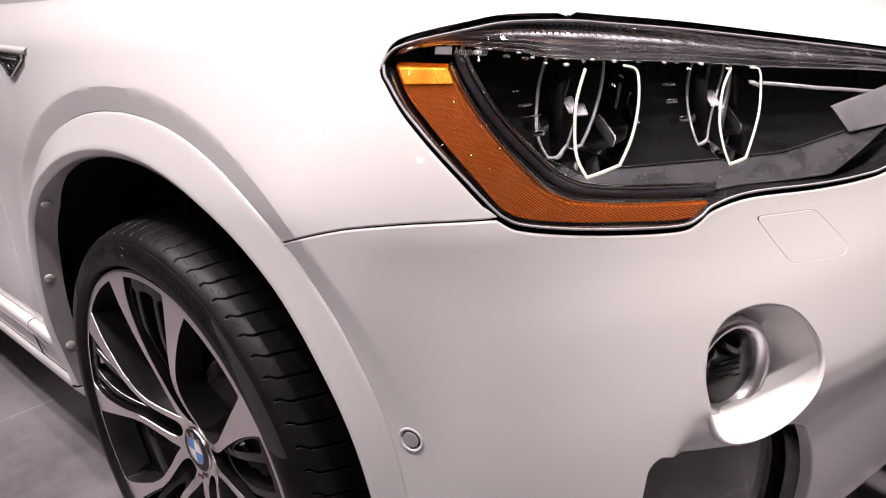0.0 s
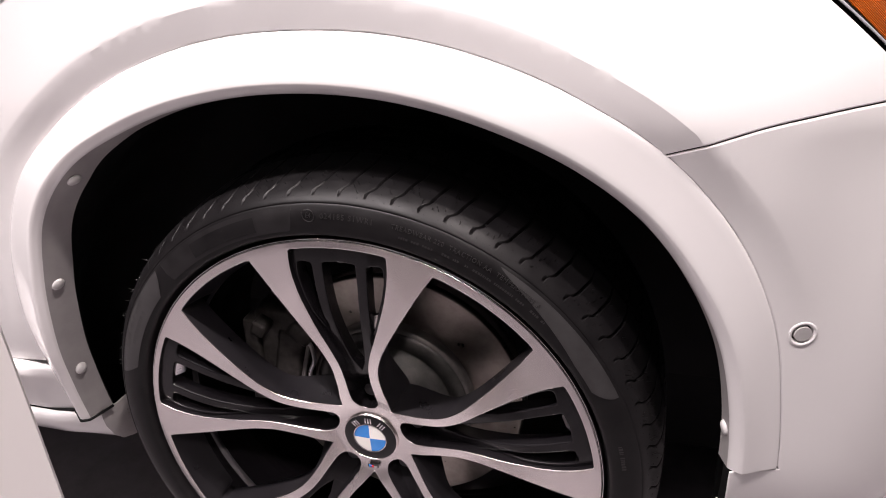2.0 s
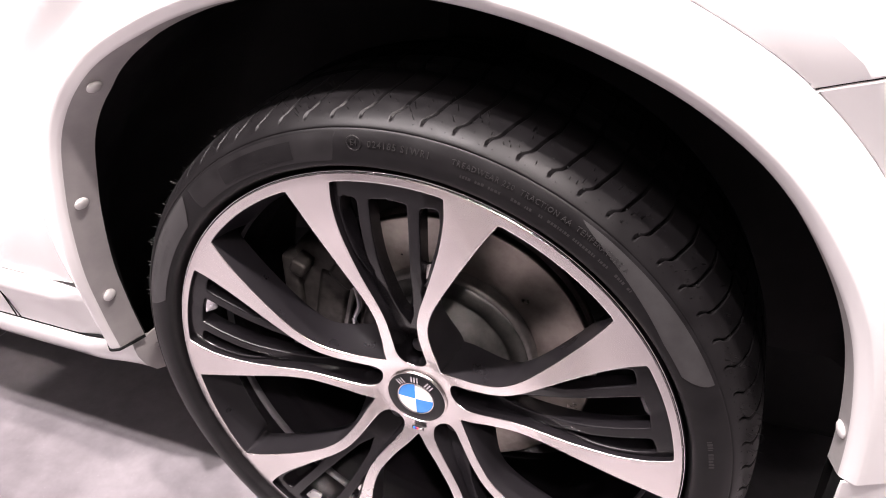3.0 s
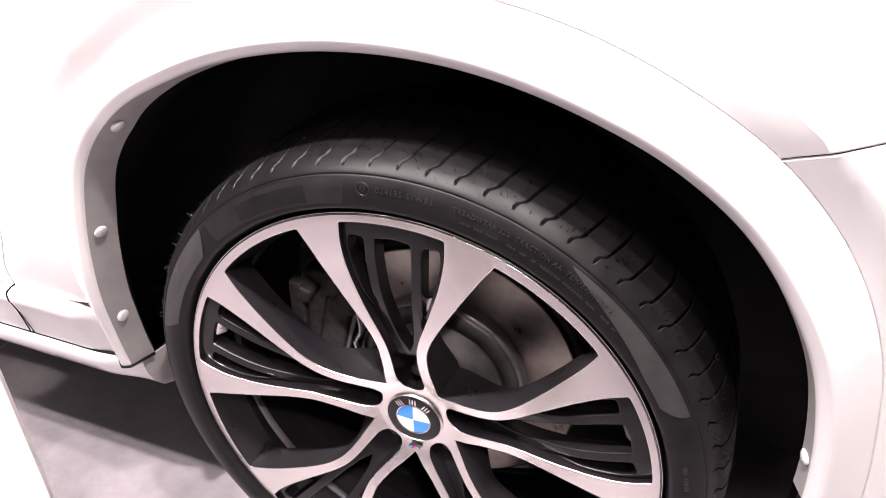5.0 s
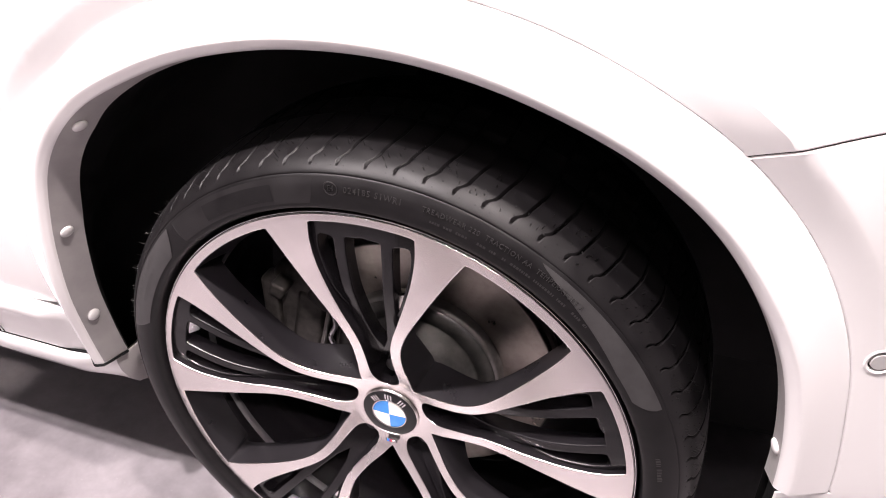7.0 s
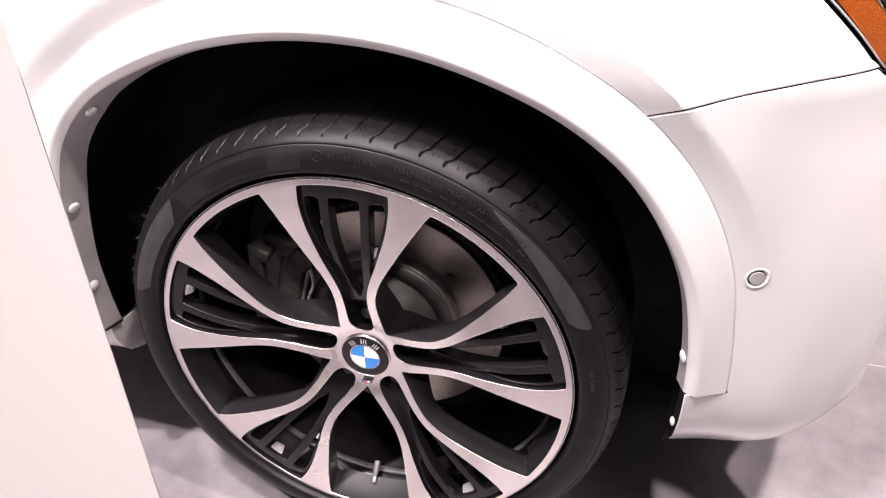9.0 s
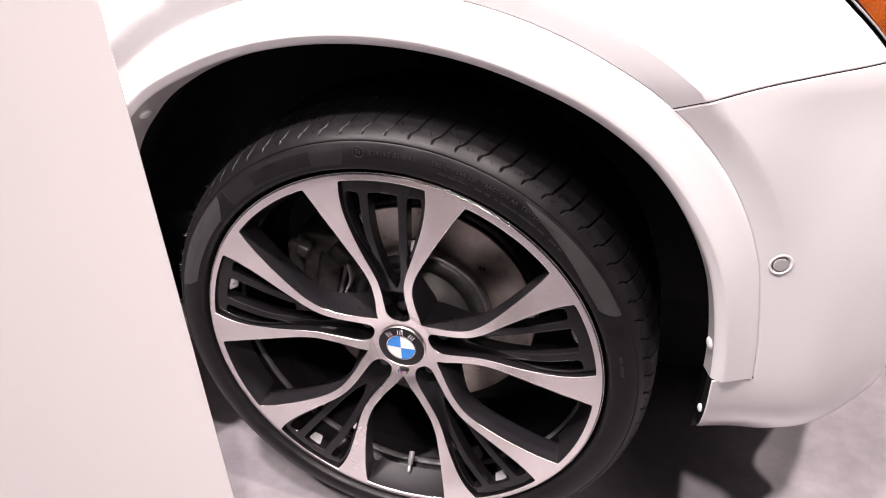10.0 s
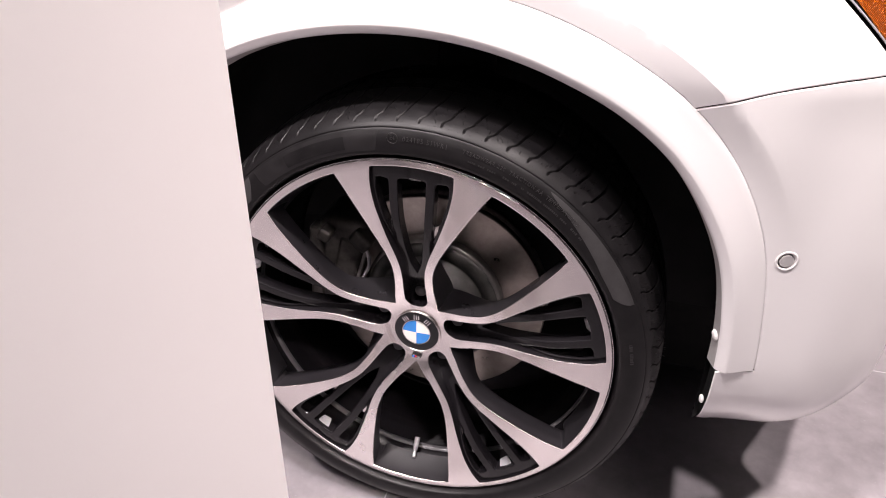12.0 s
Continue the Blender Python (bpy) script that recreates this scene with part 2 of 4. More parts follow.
def sheet(name, outline, holes, step, place, thick, mat, parent=None, label="", rim_mat=None, roll=.0012, back=False, lines=()):
    """A panel that fills an outline: place(u, v, out) maps it into space; its edges are rolled over and go thick metres in."""
    v, faces, loops = fill(outline, holes, step, lines)
    verts = [place(a, b, 0.0) for a, b in v]
    slots = [0] * len(faces)
    for li, lp in enumerate(loops):
        c = np.array([v[k] for k in lp])
        tang = np.roll(c, -1, 0) - np.roll(c, 1, 0)
        nrm = np.c_[tang[:, 1], -tang[:, 0]]
        nrm /= np.linalg.norm(nrm, axis=1)[:, None] + 1e-12
        area = .5 * np.sum(c[:, 0] * np.roll(c[:, 1], -1) - np.roll(c[:, 0], -1) * c[:, 1])
        way = nrm * (1 if (area > 0) == (li == 0) else -1)
        prev = None
        n = len(lp)
        # the roll and the wall have points of their own, so that the panel's shading stays clean
        for grow, out, slot in ((0, 0, None), (roll * .7, -roll * .3, 0), (roll, -roll, 0), (roll, -roll, None), (roll, -thick, 1 if li == 0 else 0)):
            start = len(verts)
            verts += [place(*(c[k] + way[k] * grow), out) for k in range(n)]
            if slot is not None:
                for k in range(n):
                    q = (k + 1) % n
                    faces.append([prev + k, prev + q, start + q, start + k])
                    slots.append(slot)
            prev = start
    if back:
        start = len(verts)
        verts += [place(a, b, -thick) for a, b in v]
        tri = [f for f in faces if len(f) == 3]
        faces += [[start + k for k in f[::-1]] for f in tri]
        slots += [0] * len(tri)
    ob = mesh_object(name, verts, faces, [mat, rim_mat or mat], parent, slots, label)
    bm = bmesh.new()
    bm.from_mesh(ob.data)
    bmesh.ops.remove_doubles(bm, verts=bm.verts, dist=1e-6)
    for e in bm.edges:
        e.smooth = len(e.link_faces) != 2 or e.calc_face_angle(0) < radians(18)
    bmesh.ops.recalc_face_normals(bm, faces=bm.faces)
    bm.to_mesh(ob.data)
    bm.free()
    return ob


def strip(name, rows, mat, parent=None, closed=False, label="", slots_of=None, mats=None):
    """A surface through rows of equally many points."""
    n = len(rows[0])
    verts = [p for r in rows for p in r]
    faces, slots = [], []
    for i in range(len(rows) - 1 + closed):
        j = (i + 1) % len(rows)
        for k in range(n - 1):
            faces.append([i * n + k, i * n + k + 1, j * n + k + 1, j * n + k])
            slots.append(slots_of(k) if slots_of else 0)
    ob = mesh_object(name, verts, faces, mats or mat, parent, slots, label)
    bm = bmesh.new()
    bm.from_mesh(ob.data)
    bmesh.ops.recalc_face_normals(bm, faces=bm.faces)
    bm.to_mesh(ob.data)
    bm.free()
    return ob


def tube(name, points, radius, mat, parent=None, label="", sides=8, closed=False):
    """A round bar along 3D points; radius may be one for each point."""
    p = [Vector(q) for q in points]
    rows, up = [], None
    for i, q in enumerate(p):
        a, b = (p[i - 1], p[(i + 1) % len(p)]) if closed else (p[max(0, i - 1)], p[min(len(p) - 1, i + 1)])
        t = (b - a).normalized()
        up = t.orthogonal().normalized() if up is None else (up - t * up.dot(t)).normalized()
        side = t.cross(up)
        r = radius[i] if isinstance(radius, (list, tuple)) else radius
        rows.append([q + (up * math.cos(w) + side * math.sin(w)) * r for w in [2 * math.pi * k / sides for k in range(sides + 1)]])
    if not closed:
        rows = [[p[0]] * (sides + 1)] + rows + [[p[-1]] * (sides + 1)]
    return strip(name, rows, mat, parent, closed, label)


def lathe(name, profile, mat, parent=None, label="", sides=96, place=None, slots_of=None, mats=None, arc=(0, 360)):
    """Turns (radius, y) pairs about the wheel's axle."""
    rows = []
    full = abs(arc[1] - arc[0]) >= 360
    for k in range(sides + (0 if full else 1)):
        w = radians(arc[0] + (arc[1] - arc[0]) * k / sides)
        rows.append([(r * math.sin(w), y, r * math.cos(w)) for r, y in profile])
    ob = strip(name, rows, mat, parent, full, label, slots_of, mats)
    if place:
        ob.matrix_basis = place
    return ob


# ---- shape of the car's skin: s runs along the plan line (equal to x on the flank), z is height
def smooth(a, b, v):
    t = min(1.0, max(0.0, (v - a) / (b - a)))
    return t * t * (3 - 2 * t)


def table(v, pairs):
    return float(np.interp(v, [p[0] for p in pairs], [p[1] for p in pairs]))


def spline_table(pairs, n=60):
    """Catmull-Rom through (v, w) pairs, resampled to a fine table."""
    out = []
    for i in range(len(pairs) - 1):
        p0, p1, p2, p3 = (pairs[max(0, min(len(pairs) - 1, i + k))] for k in (-1, 0, 1, 2))
        m1 = (p2[1] - p0[1]) / max(1e-6, p2[0] - p0[0])
        m2 = (p3[1] - p1[1]) / max(1e-6, p3[0] - p1[0])
        h = p2[0] - p1[0]
        for k in range(n):
            t = k / n
            w = ((2 * t**3 - 3 * t**2 + 1) * p1[1] + (t**3 - 2 * t**2 + t) * h * m1
                 + (-2 * t**3 + 3 * t**2) * p2[1] + (t**3 - t**2) * h * m2)
            out.append((p1[0] + t * h, w))
    out.append(pairs[-1])
    return out


PLAN = [(-1.7, .030), (-1.0, .020), (-.6, .015), (-.2, .011), (.1, .010), (.28, .011), (.38, .018), (.464, .041), (.541, .093),
        (.60, .177), (.641, .26), (.684, .373), (.716, .50), (.745, .65), (.768, .80), (.785, .97)]


def plan_line():
    """The plan line as (s, x, y), with s = x at x = 0."""
    pts = []
    for i in range(len(PLAN) - 1):
        p = [np.array(PLAN[max(0, min(len(PLAN) - 1, i + k))]) for k in (-1, 0, 1, 2)]
        for k in range(24):
            t = k / 24
            pts.append(.5 * (2 * p[1] + (p[2] - p[0]) * t + (2 * p[0] - 5 * p[1] + 4 * p[2] - p[3]) * t**2
                             + (3 * p[1] - p[0] - 3 * p[2] + p[3]) * t**3))
    pts.append(np.array(PLAN[-1]))
    pts = np.array(pts)
    s = np.concatenate(([0], np.cumsum(np.hypot(*np.diff(pts, axis=0).T))))
    s -= np.interp(0, pts[:, 0], s)
    return s, pts[:, 0], pts[:, 1]


LS, LX, LY = plan_line()

R_OUT = spline_table([(-112, .470), (-100, .462), (-84, .462), (-72, .484), (-62, .504), (-50, .517), (-40, .513), (-27, .508), (-14, .502), (-2, .497),
                      (9, .497), (20, .499), (30, .503), (38, .507), (48, .505), (56, .499), (65, .489), (74, .476), (83, .470), (90, .470), (100, .478), (112, .50)])
R_IN = spline_table([(-112, 0.44), (-100, 0.424), (-84, 0.418), (-72, 0.426), (-62, 0.444), (-52, 0.465), (-42, 0.469), (-31, 0.458), (-24, 0.452), (-14, 0.444), (-2, 0.438), (11, 0.437), (24, 0.44), (34, 0.445), (44, 0.447), (54, 0.442), (63, 0.436), (74, 0.425), (84, 0.419), (92, 0.419), (100, 0.425), (112, 0.44)])
HUB_Z = .35


def arch(x, z):
    """Angle from the vertical (degrees, forward positive) and distance from the wheel's axle."""
    return math.degrees(math.atan2(x, z - HUB_Z)), math.hypot(x, z - HUB_Z)


LEAN_TOP = spline_table([(-1.7, .014), (-.34, .014), (-.1, .020), (.1, .029), (.3, .048), (.42, .061), (.5, .064), (.6, .067), (.8, .088), (1.1, .12), (1.4, .14)], 20)
BULGE = spline_table([(-1.7, 0), (.43, 0), (.48, .006), (.54, .024), (.60, .040), (.68, .054), (.8, .064), (1.0, .070), (1.4, .07)], 20)
BUMPER_Z = spline_table([(.15, -.6), (.24, .35), (.27, .72), (.31, .95), (.36, 1.0), (.46, .96), (.56, .82), (.66, .50), (.73, .18), (.78, 0), (.85, 0)], 20)
TUCK_REAR = spline_table([(.15, .10), (.235, .060), (.25, .045), (.28, .030), (.32, .024), (.38, .014), (.44, .004), (.50, 0), (.6, 0)], 20)
TUCK_FRONT = spline_table([(.15, .13), (.24, .060), (.27, .034), (.30, .016), (.34, .005), (.40, 0), (.6, 0)], 20)
SHOULDER = spline_table([(.7, 0), (.92, 0), (.96, .012), (.99, .035), (1.02, .085), (1.04, .16), (1.055, .26), (1.07, .42), (1.085, .62), (1.10, .90)], 20)


BAND = [(-.30, .0)]
for k in range(150):
    d = .002 * k
    slope = -.27 * (1 - smooth(.0320, .0350, d)) + .15 * smooth(.0325, .0355, d) * (1 - smooth(.05, .17, d)) if d > 0 else 0
    BAND.append((d, BAND[-1][1] + slope * .002))
BAND = [(d, o + .0045) for d, o in BAND]


def inset(s, z, under=True):
    """How far the skin lies inside the plan line; under: with the undercut round the lower intake."""
    o = table(s, LEAN_TOP) * max(0.0, (z - .76) / .14) ** 1.5
    o += table(z, SHOULDER) * (1 + .5 * smooth(.2, .7, s))
    o -= table(s, BULGE) * table(z, BUMPER_Z)
    if s < 0:
        o += table(z, TUCK_REAR)
    else:
        o += table(z, TUCK_FRONT) * (1 - .6 * smooth(.46, .62, s))
    if under and s > .6:
        left = max(.675, .685 + (z - .50) * .44)
        o += (.42 * max(0.0, min(.570 - z, .05)) + .17 * max(0.0, min(.520 - z, .30)) - .004 * smooth(.566, .546, z)) * smooth(left, left + .025, s)
    a, r = arch(s, z)
    if abs(a) < 112:
        d = r - table(a, R_OUT)
        w = table(a, [(-110, 0), (-88, .05), (-60, .5), (-38, 1), (43, 1), (50, .80), (56, .45), (63, .16), (71, 0), (112, 0)])
        o += w * table(d, BAND)
    return o


def skin(s, z, out=0.0, under=True):
    """A point on the skin, pushed outwards by out."""
    x, y = np.interp(s, LS, LX), np.interp(s, LS, LY)
    tx, ty = np.interp(s + .004, LS, LX) - np.interp(s - .004, LS, LX), np.interp(s + .004, LS, LY) - np.interp(s - .004, LS, LY)
    ln = math.hypot(tx, ty) or 1
    k = inset(s, z, under) - out
    return (x - ty / ln * k, y + tx / ln * k, z)


# ---- the car
car = tagged(new("car"), "white sport utility car parked on the grey show floor", "car", kind="thing")
HEADLIGHT_UP = [(.425, .908), (.427, .916), (.436, .923), (.452, .927), (.498, .933), (.560, .938), (.614, .940), (.687, .936), (.754, .928), (.921, .905), (1.15, .868), (1.27, .846)]
HEADLIGHT_LOW = [(.4262, .901), (.4305, .8945), (.440, .887), (.460, .870), (.492, .843), (.528, .811), (.556, .783), (.566, .775), (.582, .768), (.630, .759), (.690, .751), (.738, .7465), (.758, .751),
                 (.776, .759), (.826, .763), (.924, .754), (.995, .749), (1.05, .749), (1.15, .762), (1.27, .790)]


def arc_points(table_of, a0, a1, n, grow=0.0):
    out = []
    for k in range(n + 1):
        a = a0 + (a1 - a0) * k / n
        r = table(a, table_of) + grow
        out.append((r * math.sin(radians(a)), HUB_Z + r * math.cos(radians(a))))
    return out


up_line, low_line = curve_through(HEADLIGHT_UP, 5), curve_through(HEADLIGHT_LOW, 5)
GAPW = .0016
DOOR_GAP = [(-.606, .402), (-.603, .436), (-.582, .487), (-.577, .53), (-.575, .60), (-.583, .663), (-.592, .75), (-.602, .88), (-.612, .985)]
door_line = curve_through(DOOR_GAP, 4)
SEAM = curve_through([(.322, .7385), (.36, .752), (.412, .7655), (.471, .7735), (.522, .7765), (.560, .7775)], 4)
HOOD_SEAM = curve_through([(.684, .9375), (.671, .945), (.659, .953), (.632, .968), (.610, .985)], 4)
TOP = .985
skin_at = lambda u, v, out: skin(u, v, out)

fender_outline = (arc_points(R_OUT, 39.2, -83, 90, .0015) + [(-.52, .4005)] + [(x + GAPW, z) for x, z in door_line]
                  + [(-.3, TOP), (0, TOP), (.3, TOP)] + [(x - GAPW, z) for x, z in HOOD_SEAM[::-1]]
                  + [(x, z + .004) for x, z in up_line[::-1] if x < .679] + [(x - .004, z) for x, z in low_line if x < .553] + [(x, z + .0024) for x, z in SEAM[::-1]])
sheet("front_fender", fender_outline, [], .0085, skin_at, .02, PAINT, car, "glossy white fender with a crease round the wheel arch", GAP, roll=.0018, lines=[arc_points(R_OUT, 40.2, -64, 120, d) for d in (.0318, .0352)])

SENSOR = (.4675, .556)
FOG = [(.742, .596), (.745, .624), (.754, .643), (.778, .660), (.817, .662), (.855, .648), (.881, .616), (.889, .584), (.875, .556), (.836, .535), (.787, .530), (.754, .546)]
fog_line = curve_through(FOG + FOG[:3], 5)[5:5 + 5 * len(FOG)]
INTAKE = round_corners([(.680, .530), (.692, .541), (.745, .526), (.80, .515), (.855, .521), (.885, .508), (.905, .47), (.922, .42), (.935, .33), (.92, .29), (.72, .29), (.69, .40), (.670, .48)], .012, 3)
WASHER = round_corners([(.822, .744), (.908, .7355), (.950, .691), (.943, .6815), (.860, .690)], [.01, .012, .008, .006, .008], 4)
ring_of = lambda c, r, n=28: [(c[0] + r * math.sin(2 * math.pi * k / n), c[1] + r * math.cos(2 * math.pi * k / n)) for k in range(n)]
bumper_outline = ([(x, z - .0022) for x, z in SEAM] + [(x, z - .004) for x, z in low_line if x > .565] + [(1.46, .795), (1.46, .175), (1.0, .175), (.82, .20), (.72, .240), (.6, .257), (.5, .258), (.440, .258), (.428, .265)]
                  + [(.4235, .30), (.4200, .3792)] + [(.471, .3828)] + arc_points(R_OUT, 85.4, 40.2, 40, .0015))
sheet("front_bumper", bumper_outline, [fog_line, INTAKE, WASHER, ring_of(SENSOR, .0136)], .0085, skin_at, .02, PAINT, car, "white painted front bumper", GAP, roll=.0018, lines=[arc_points(R_OUT, 44.5, 78, 40, d) for d in (.0318, .0352)])
grow = lambda line, k: [tuple(np.array(p) + (np.array(p) - np.mean(line, axis=0)) * k) for p in line]
sheet("washer_flap", grow(WASHER, -.045), [], .0085, skin_at, .008, PAINT, car, "white headlight washer flap", GAP, roll=.0006)

# parking sensor: a cup, a ring and a button in the bumper
cup = part("parking_sensor", bmesh.new(), PAINT, car, "round white parking sensor")
cup.data = mesh_object("sensor_cup", *(lambda n: ([skin(SENSOR[0] + r * math.sin(w), SENSOR[1] + r * math.cos(w), o) for r, o in ((.0140, -.0003), (.0132, .0009), (.0120, .0010), (.0104, .0002), (.0096, -.003)) for w in [2 * math.pi * k / n for k in range(n)]],
                       [[i * n + k, i * n + (k + 1) % n, (i + 1) * n + (k + 1) % n, (i + 1) * n + k] for i in range(4) for k in range(n)]))(32), PAINT).data
bpy.data.objects.remove(bpy.data.objects["sensor_cup"])
sheet("sensor_button", ring_of(SENSOR, .0078), [], .005, lambda u, v, o: skin(u, v, o + .0008), .006, SENSOR_DISC, cup, "flush grey sensor disc", roll=.0006)
sheet("sensor_seat", ring_of(SENSOR, .0104), [], .008, lambda u, v, o: skin(u, v, o - .003), .004, GAP, cup)

# bonnet: the strip above the lamp on the skin, then a crowned sheet to the middle of the car
hood_outline = [(x + GAPW, z) for x, z in HOOD_SEAM] + [(.8, TOP - .005), (1.0, TOP - .010), (1.30, TOP - .018), (1.46, TOP - .020), (1.46, .838), (1.27, .852)] + [(x, z + .005) for x, z in up_line[::-1] if x > .692]
sheet("bonnet_edge", hood_outline, [], .012, skin_at, .02, PAINT, car, "white bonnet edge above the headlight", GAP)
rows = []
for s in np.linspace(-1.6, 1.46, 84):
    zt = TOP if s < .62 else table(s, [(.62, TOP), (.8, TOP - .005), (1.0, TOP - .010), (1.30, TOP - .018), (1.46, TOP - .020)])
    e = np.array(skin(s, zt))
    mid = np.array([min(.70, e[0] * (.93 if s > 0 else 1)), .97, zt + .13])
    rows.append([tuple(e + (mid - e) * t + np.array([0, 0, (.13) * (1 - (1 - t) ** 2.2) - .13 * t])) for t in np.linspace(0, 1, 22)])
strip("bonnet", rows, PAINT, car, label="glossy white crowned bonnet")

# front door and skirt
door_outline = [(x - GAPW - .001, z) for x, z in door_line] + [(-1.65, TOP), (-1.65, .404), (-1.0, .404)]
sheet("front_door", door_outline, [], .014, skin_at, .02, PAINT, car, "white front door", GAP)


def skirt(name, x0, x1, mat, label):
    """The skirt under the door: a ledge, an upright face, a seam and a rounded sill."""
    prof = [(.3985, -.018), (.3985, .004), (.396, .012), (.392, .0155), (.380, .0175), (.376, .016), (.345, .012), (.313, .010)]
    rows = [[skin(x, z - (.008 * smooth(-.500, -.452, x) if i < 6 else 0), o if o < 0 else o * (1 - .9 * smooth(-.51, -.452, x))) for i, (z, o) in enumerate(prof)] for x in np.linspace(x0, x1, max(2, int(abs(x1 - x0) / .01)))]
    return strip(name, rows, mat, car, label=label)


skirt("skirt_panel", -.6085, -.448, PAINT, "white skirt panel behind the wheel")
skirt("skirt_panel", -1.65, -.6125, PAINT, "white skirt panel under the door")
prof = [(.3095, -.02), (.3095, .008), (.307, .013), (.300, .016), (.285, .016), (.262, .012), (.245, .004), (.234, -.010), (.228, -.030), (.228, -.12)]
rows = [[skin(x, z, o * (1 - .8 * smooth(-.50, -.43, x)) if o > 0 else o) for z, o in prof] for x in np.concatenate((np.linspace(-1.65, -.51, 40), np.linspace(-.50, -.418, 14)))]
strip("sill", rows, PAINT, car, label="white rounded sill")
last = rows[-1]
strip("sill_end", [last, [(q[0] + .003, q[1] + .004, q[2]) for q in last], [(q[0] + .010, max(q[1], .03) + .035, q[2] + .004) for q in last], [(q[0] + .020, max(q[1], .03) + .075, q[2] + .008) for q in last]], FLANGE, car, label="grey front end of the sill")

# wheel arch trim: face, rounded inner edge and the darker grey lip that turns inwards
FLARE_IN = spline_table([(-112, .021), (-80, .021), (-60, .021), (-45, .018), (-30, .010), (-15, .003), (0, 0), (40, 0), (60, 0), (75, -.003), (87, -.006), (112, -.006)], 10)
FLARE_OUT = spline_table([(-112, .005), (-60, .006), (-35, .003), (-15, 0), (40, 0), (60, 0), (87, -.0005), (112, -.0005)], 10)
rows = []
for k in range(181):
    a = -94.4 + (85.7 + 94.4) * k / 180
    ro, ri = table(a, R_OUT), table(a, R_IN)
    lip = table(a, [(-96, .034), (-60, .032), (-44, .030), (-32, .016), (-20, .012), (40, .012), (70, .018), (88, .024)])
    slope = table(a, [(-96, .012), (-60, .018), (-44, .016), (-30, .005), (-20, .002), (88, .003)])
    f0, f1 = ro - .006, ri + .0130
    prof = [(ro - .0002, -.012), (ro - .0002, -.0008), (ro - .0010, .0006), (ro - .003, .0014)]
    prof += [(f0 + (f1 - f0) * t, .0016 + .0075 * t) for t in (.1, .35, .6, .85, 1)]
    prof += [(f1 - .0020, .0087), (ri + .0075, .0062), (ri + .0035, .0030), (ri + .0010, .0008), (ri, -.0018), (ri - slope * .25, -lip * .25), (ri - slope * .6, -lip * .6), (ri - slope, -lip)]
    fo, fi = table(a, FLARE_OUT), table(a, FLARE_IN)
    rows.append([skin(r * math.sin(radians(a)), HUB_Z + r * math.cos(radians(a)), o + fo * (o > -.005 or r < ri + .002) + (fi - fo) * min(1.0, max(0.0, (ro - r) / (ro - ri)))) for r, o in prof])
lip_ends = [r[-1] for r in rows]
for a0, a1 in ((-82, 38.6), (41, 62)):
    tube("trim_gap", [skin(x, z, -.0016) for x, z in arc_points(R_OUT, a0, a1, 90, .0006)], .0007, GAP, car, "thin dark gap round the trim", 6)
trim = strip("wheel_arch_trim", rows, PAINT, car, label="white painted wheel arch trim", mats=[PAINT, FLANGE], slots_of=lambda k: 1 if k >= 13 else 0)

tube("sill_gap", [skin(x, .3114, .0085 * (1 - .8 * smooth(-.50, -.43, x))) for x in np.linspace(-1.64, -.452, 60)], .0019, GAP, car, "dark gap above the sill", 8)
tube("trim_gap", [(q[0] + .001, q[1] - .0005, q[2] - .0022) for q in rows[0][3:]], .0019, GAP, car, "dark gap under the trim's end", 8)
tube("skirt_gap", [skin(-.6105, z, .0140) for z in np.linspace(.318, .394, 8)], .0010, GAP, car, "dark gap between skirt panels", 8)

# clips that hold the inner lip
for a, dep, low in ((-43.6, .011, .009), (-63.5, .013, .010), (-82.4, .016, .008), (79, .012, .002), (95, .006, .000)):
    ri = table(a, R_IN) - low
    x, z = ri * math.sin(radians(a)), HUB_Z + ri * math.cos(radians(a))
    p = Vector(skin(x, z, -dep + table(a, FLARE_IN)))
    bm = bmesh.new()
    bmesh.ops.create_uvsphere(bm, u_segments=16, v_segments=10, radius=.0085 if a < 90 else .0062)
    bmesh.ops.scale(bm, vec=(1, 1, .45), verts=bm.verts)
    inward = Vector((-math.sin(radians(a)), -.25, -math.cos(radians(a)))).normalized()
    bmesh.ops.transform(bm, matrix=Matrix.Translation(p) @ inward.to_track_quat("Z", "Y").to_matrix().to_4x4(), verts=bm.verts)
    part("trim_clip", bm, CLIP, car, "light grey plastic clip")

# black wheel house, from the lip's edge inwards
rows = []
for k, q in enumerate(lip_ends):
    a = math.atan2(q[0], q[2] - HUB_Z)
    r0 = math.hypot(q[0], q[2] - HUB_Z)
    rib = .003 * math.sin(k * .55)
    rows.append([q, (q[0] * 1.012, q[1] + .006, HUB_Z + (q[2] - HUB_Z) * 1.012)] + [(r * math.sin(a), y, HUB_Z + r * math.cos(a)) for r, y in ((max(r0 + .01, .452), .08), (.466 + rib, .12), (.476, .17), (.478 + rib, .24), (.470, .31), (.44, .345), (.30, .36), (.0, .36))])
lower_end = rows[-1]
for d in (.03, .07, .11):
    rows.append([(q[0], q[1], q[2] - d) for q in lower_end[:-2]] + [(q[0] * .9, q[1], q[2] - d) for q in lower_end[-2:]])
strip("wheel_house", rows, LINER, car, label="black plastic wheel house liner")
part("liner_bracket", soft_box((.05, .03, .03), (.02, .26, .765), .004), GREY_TRIM, car, "dark bracket under the liner")

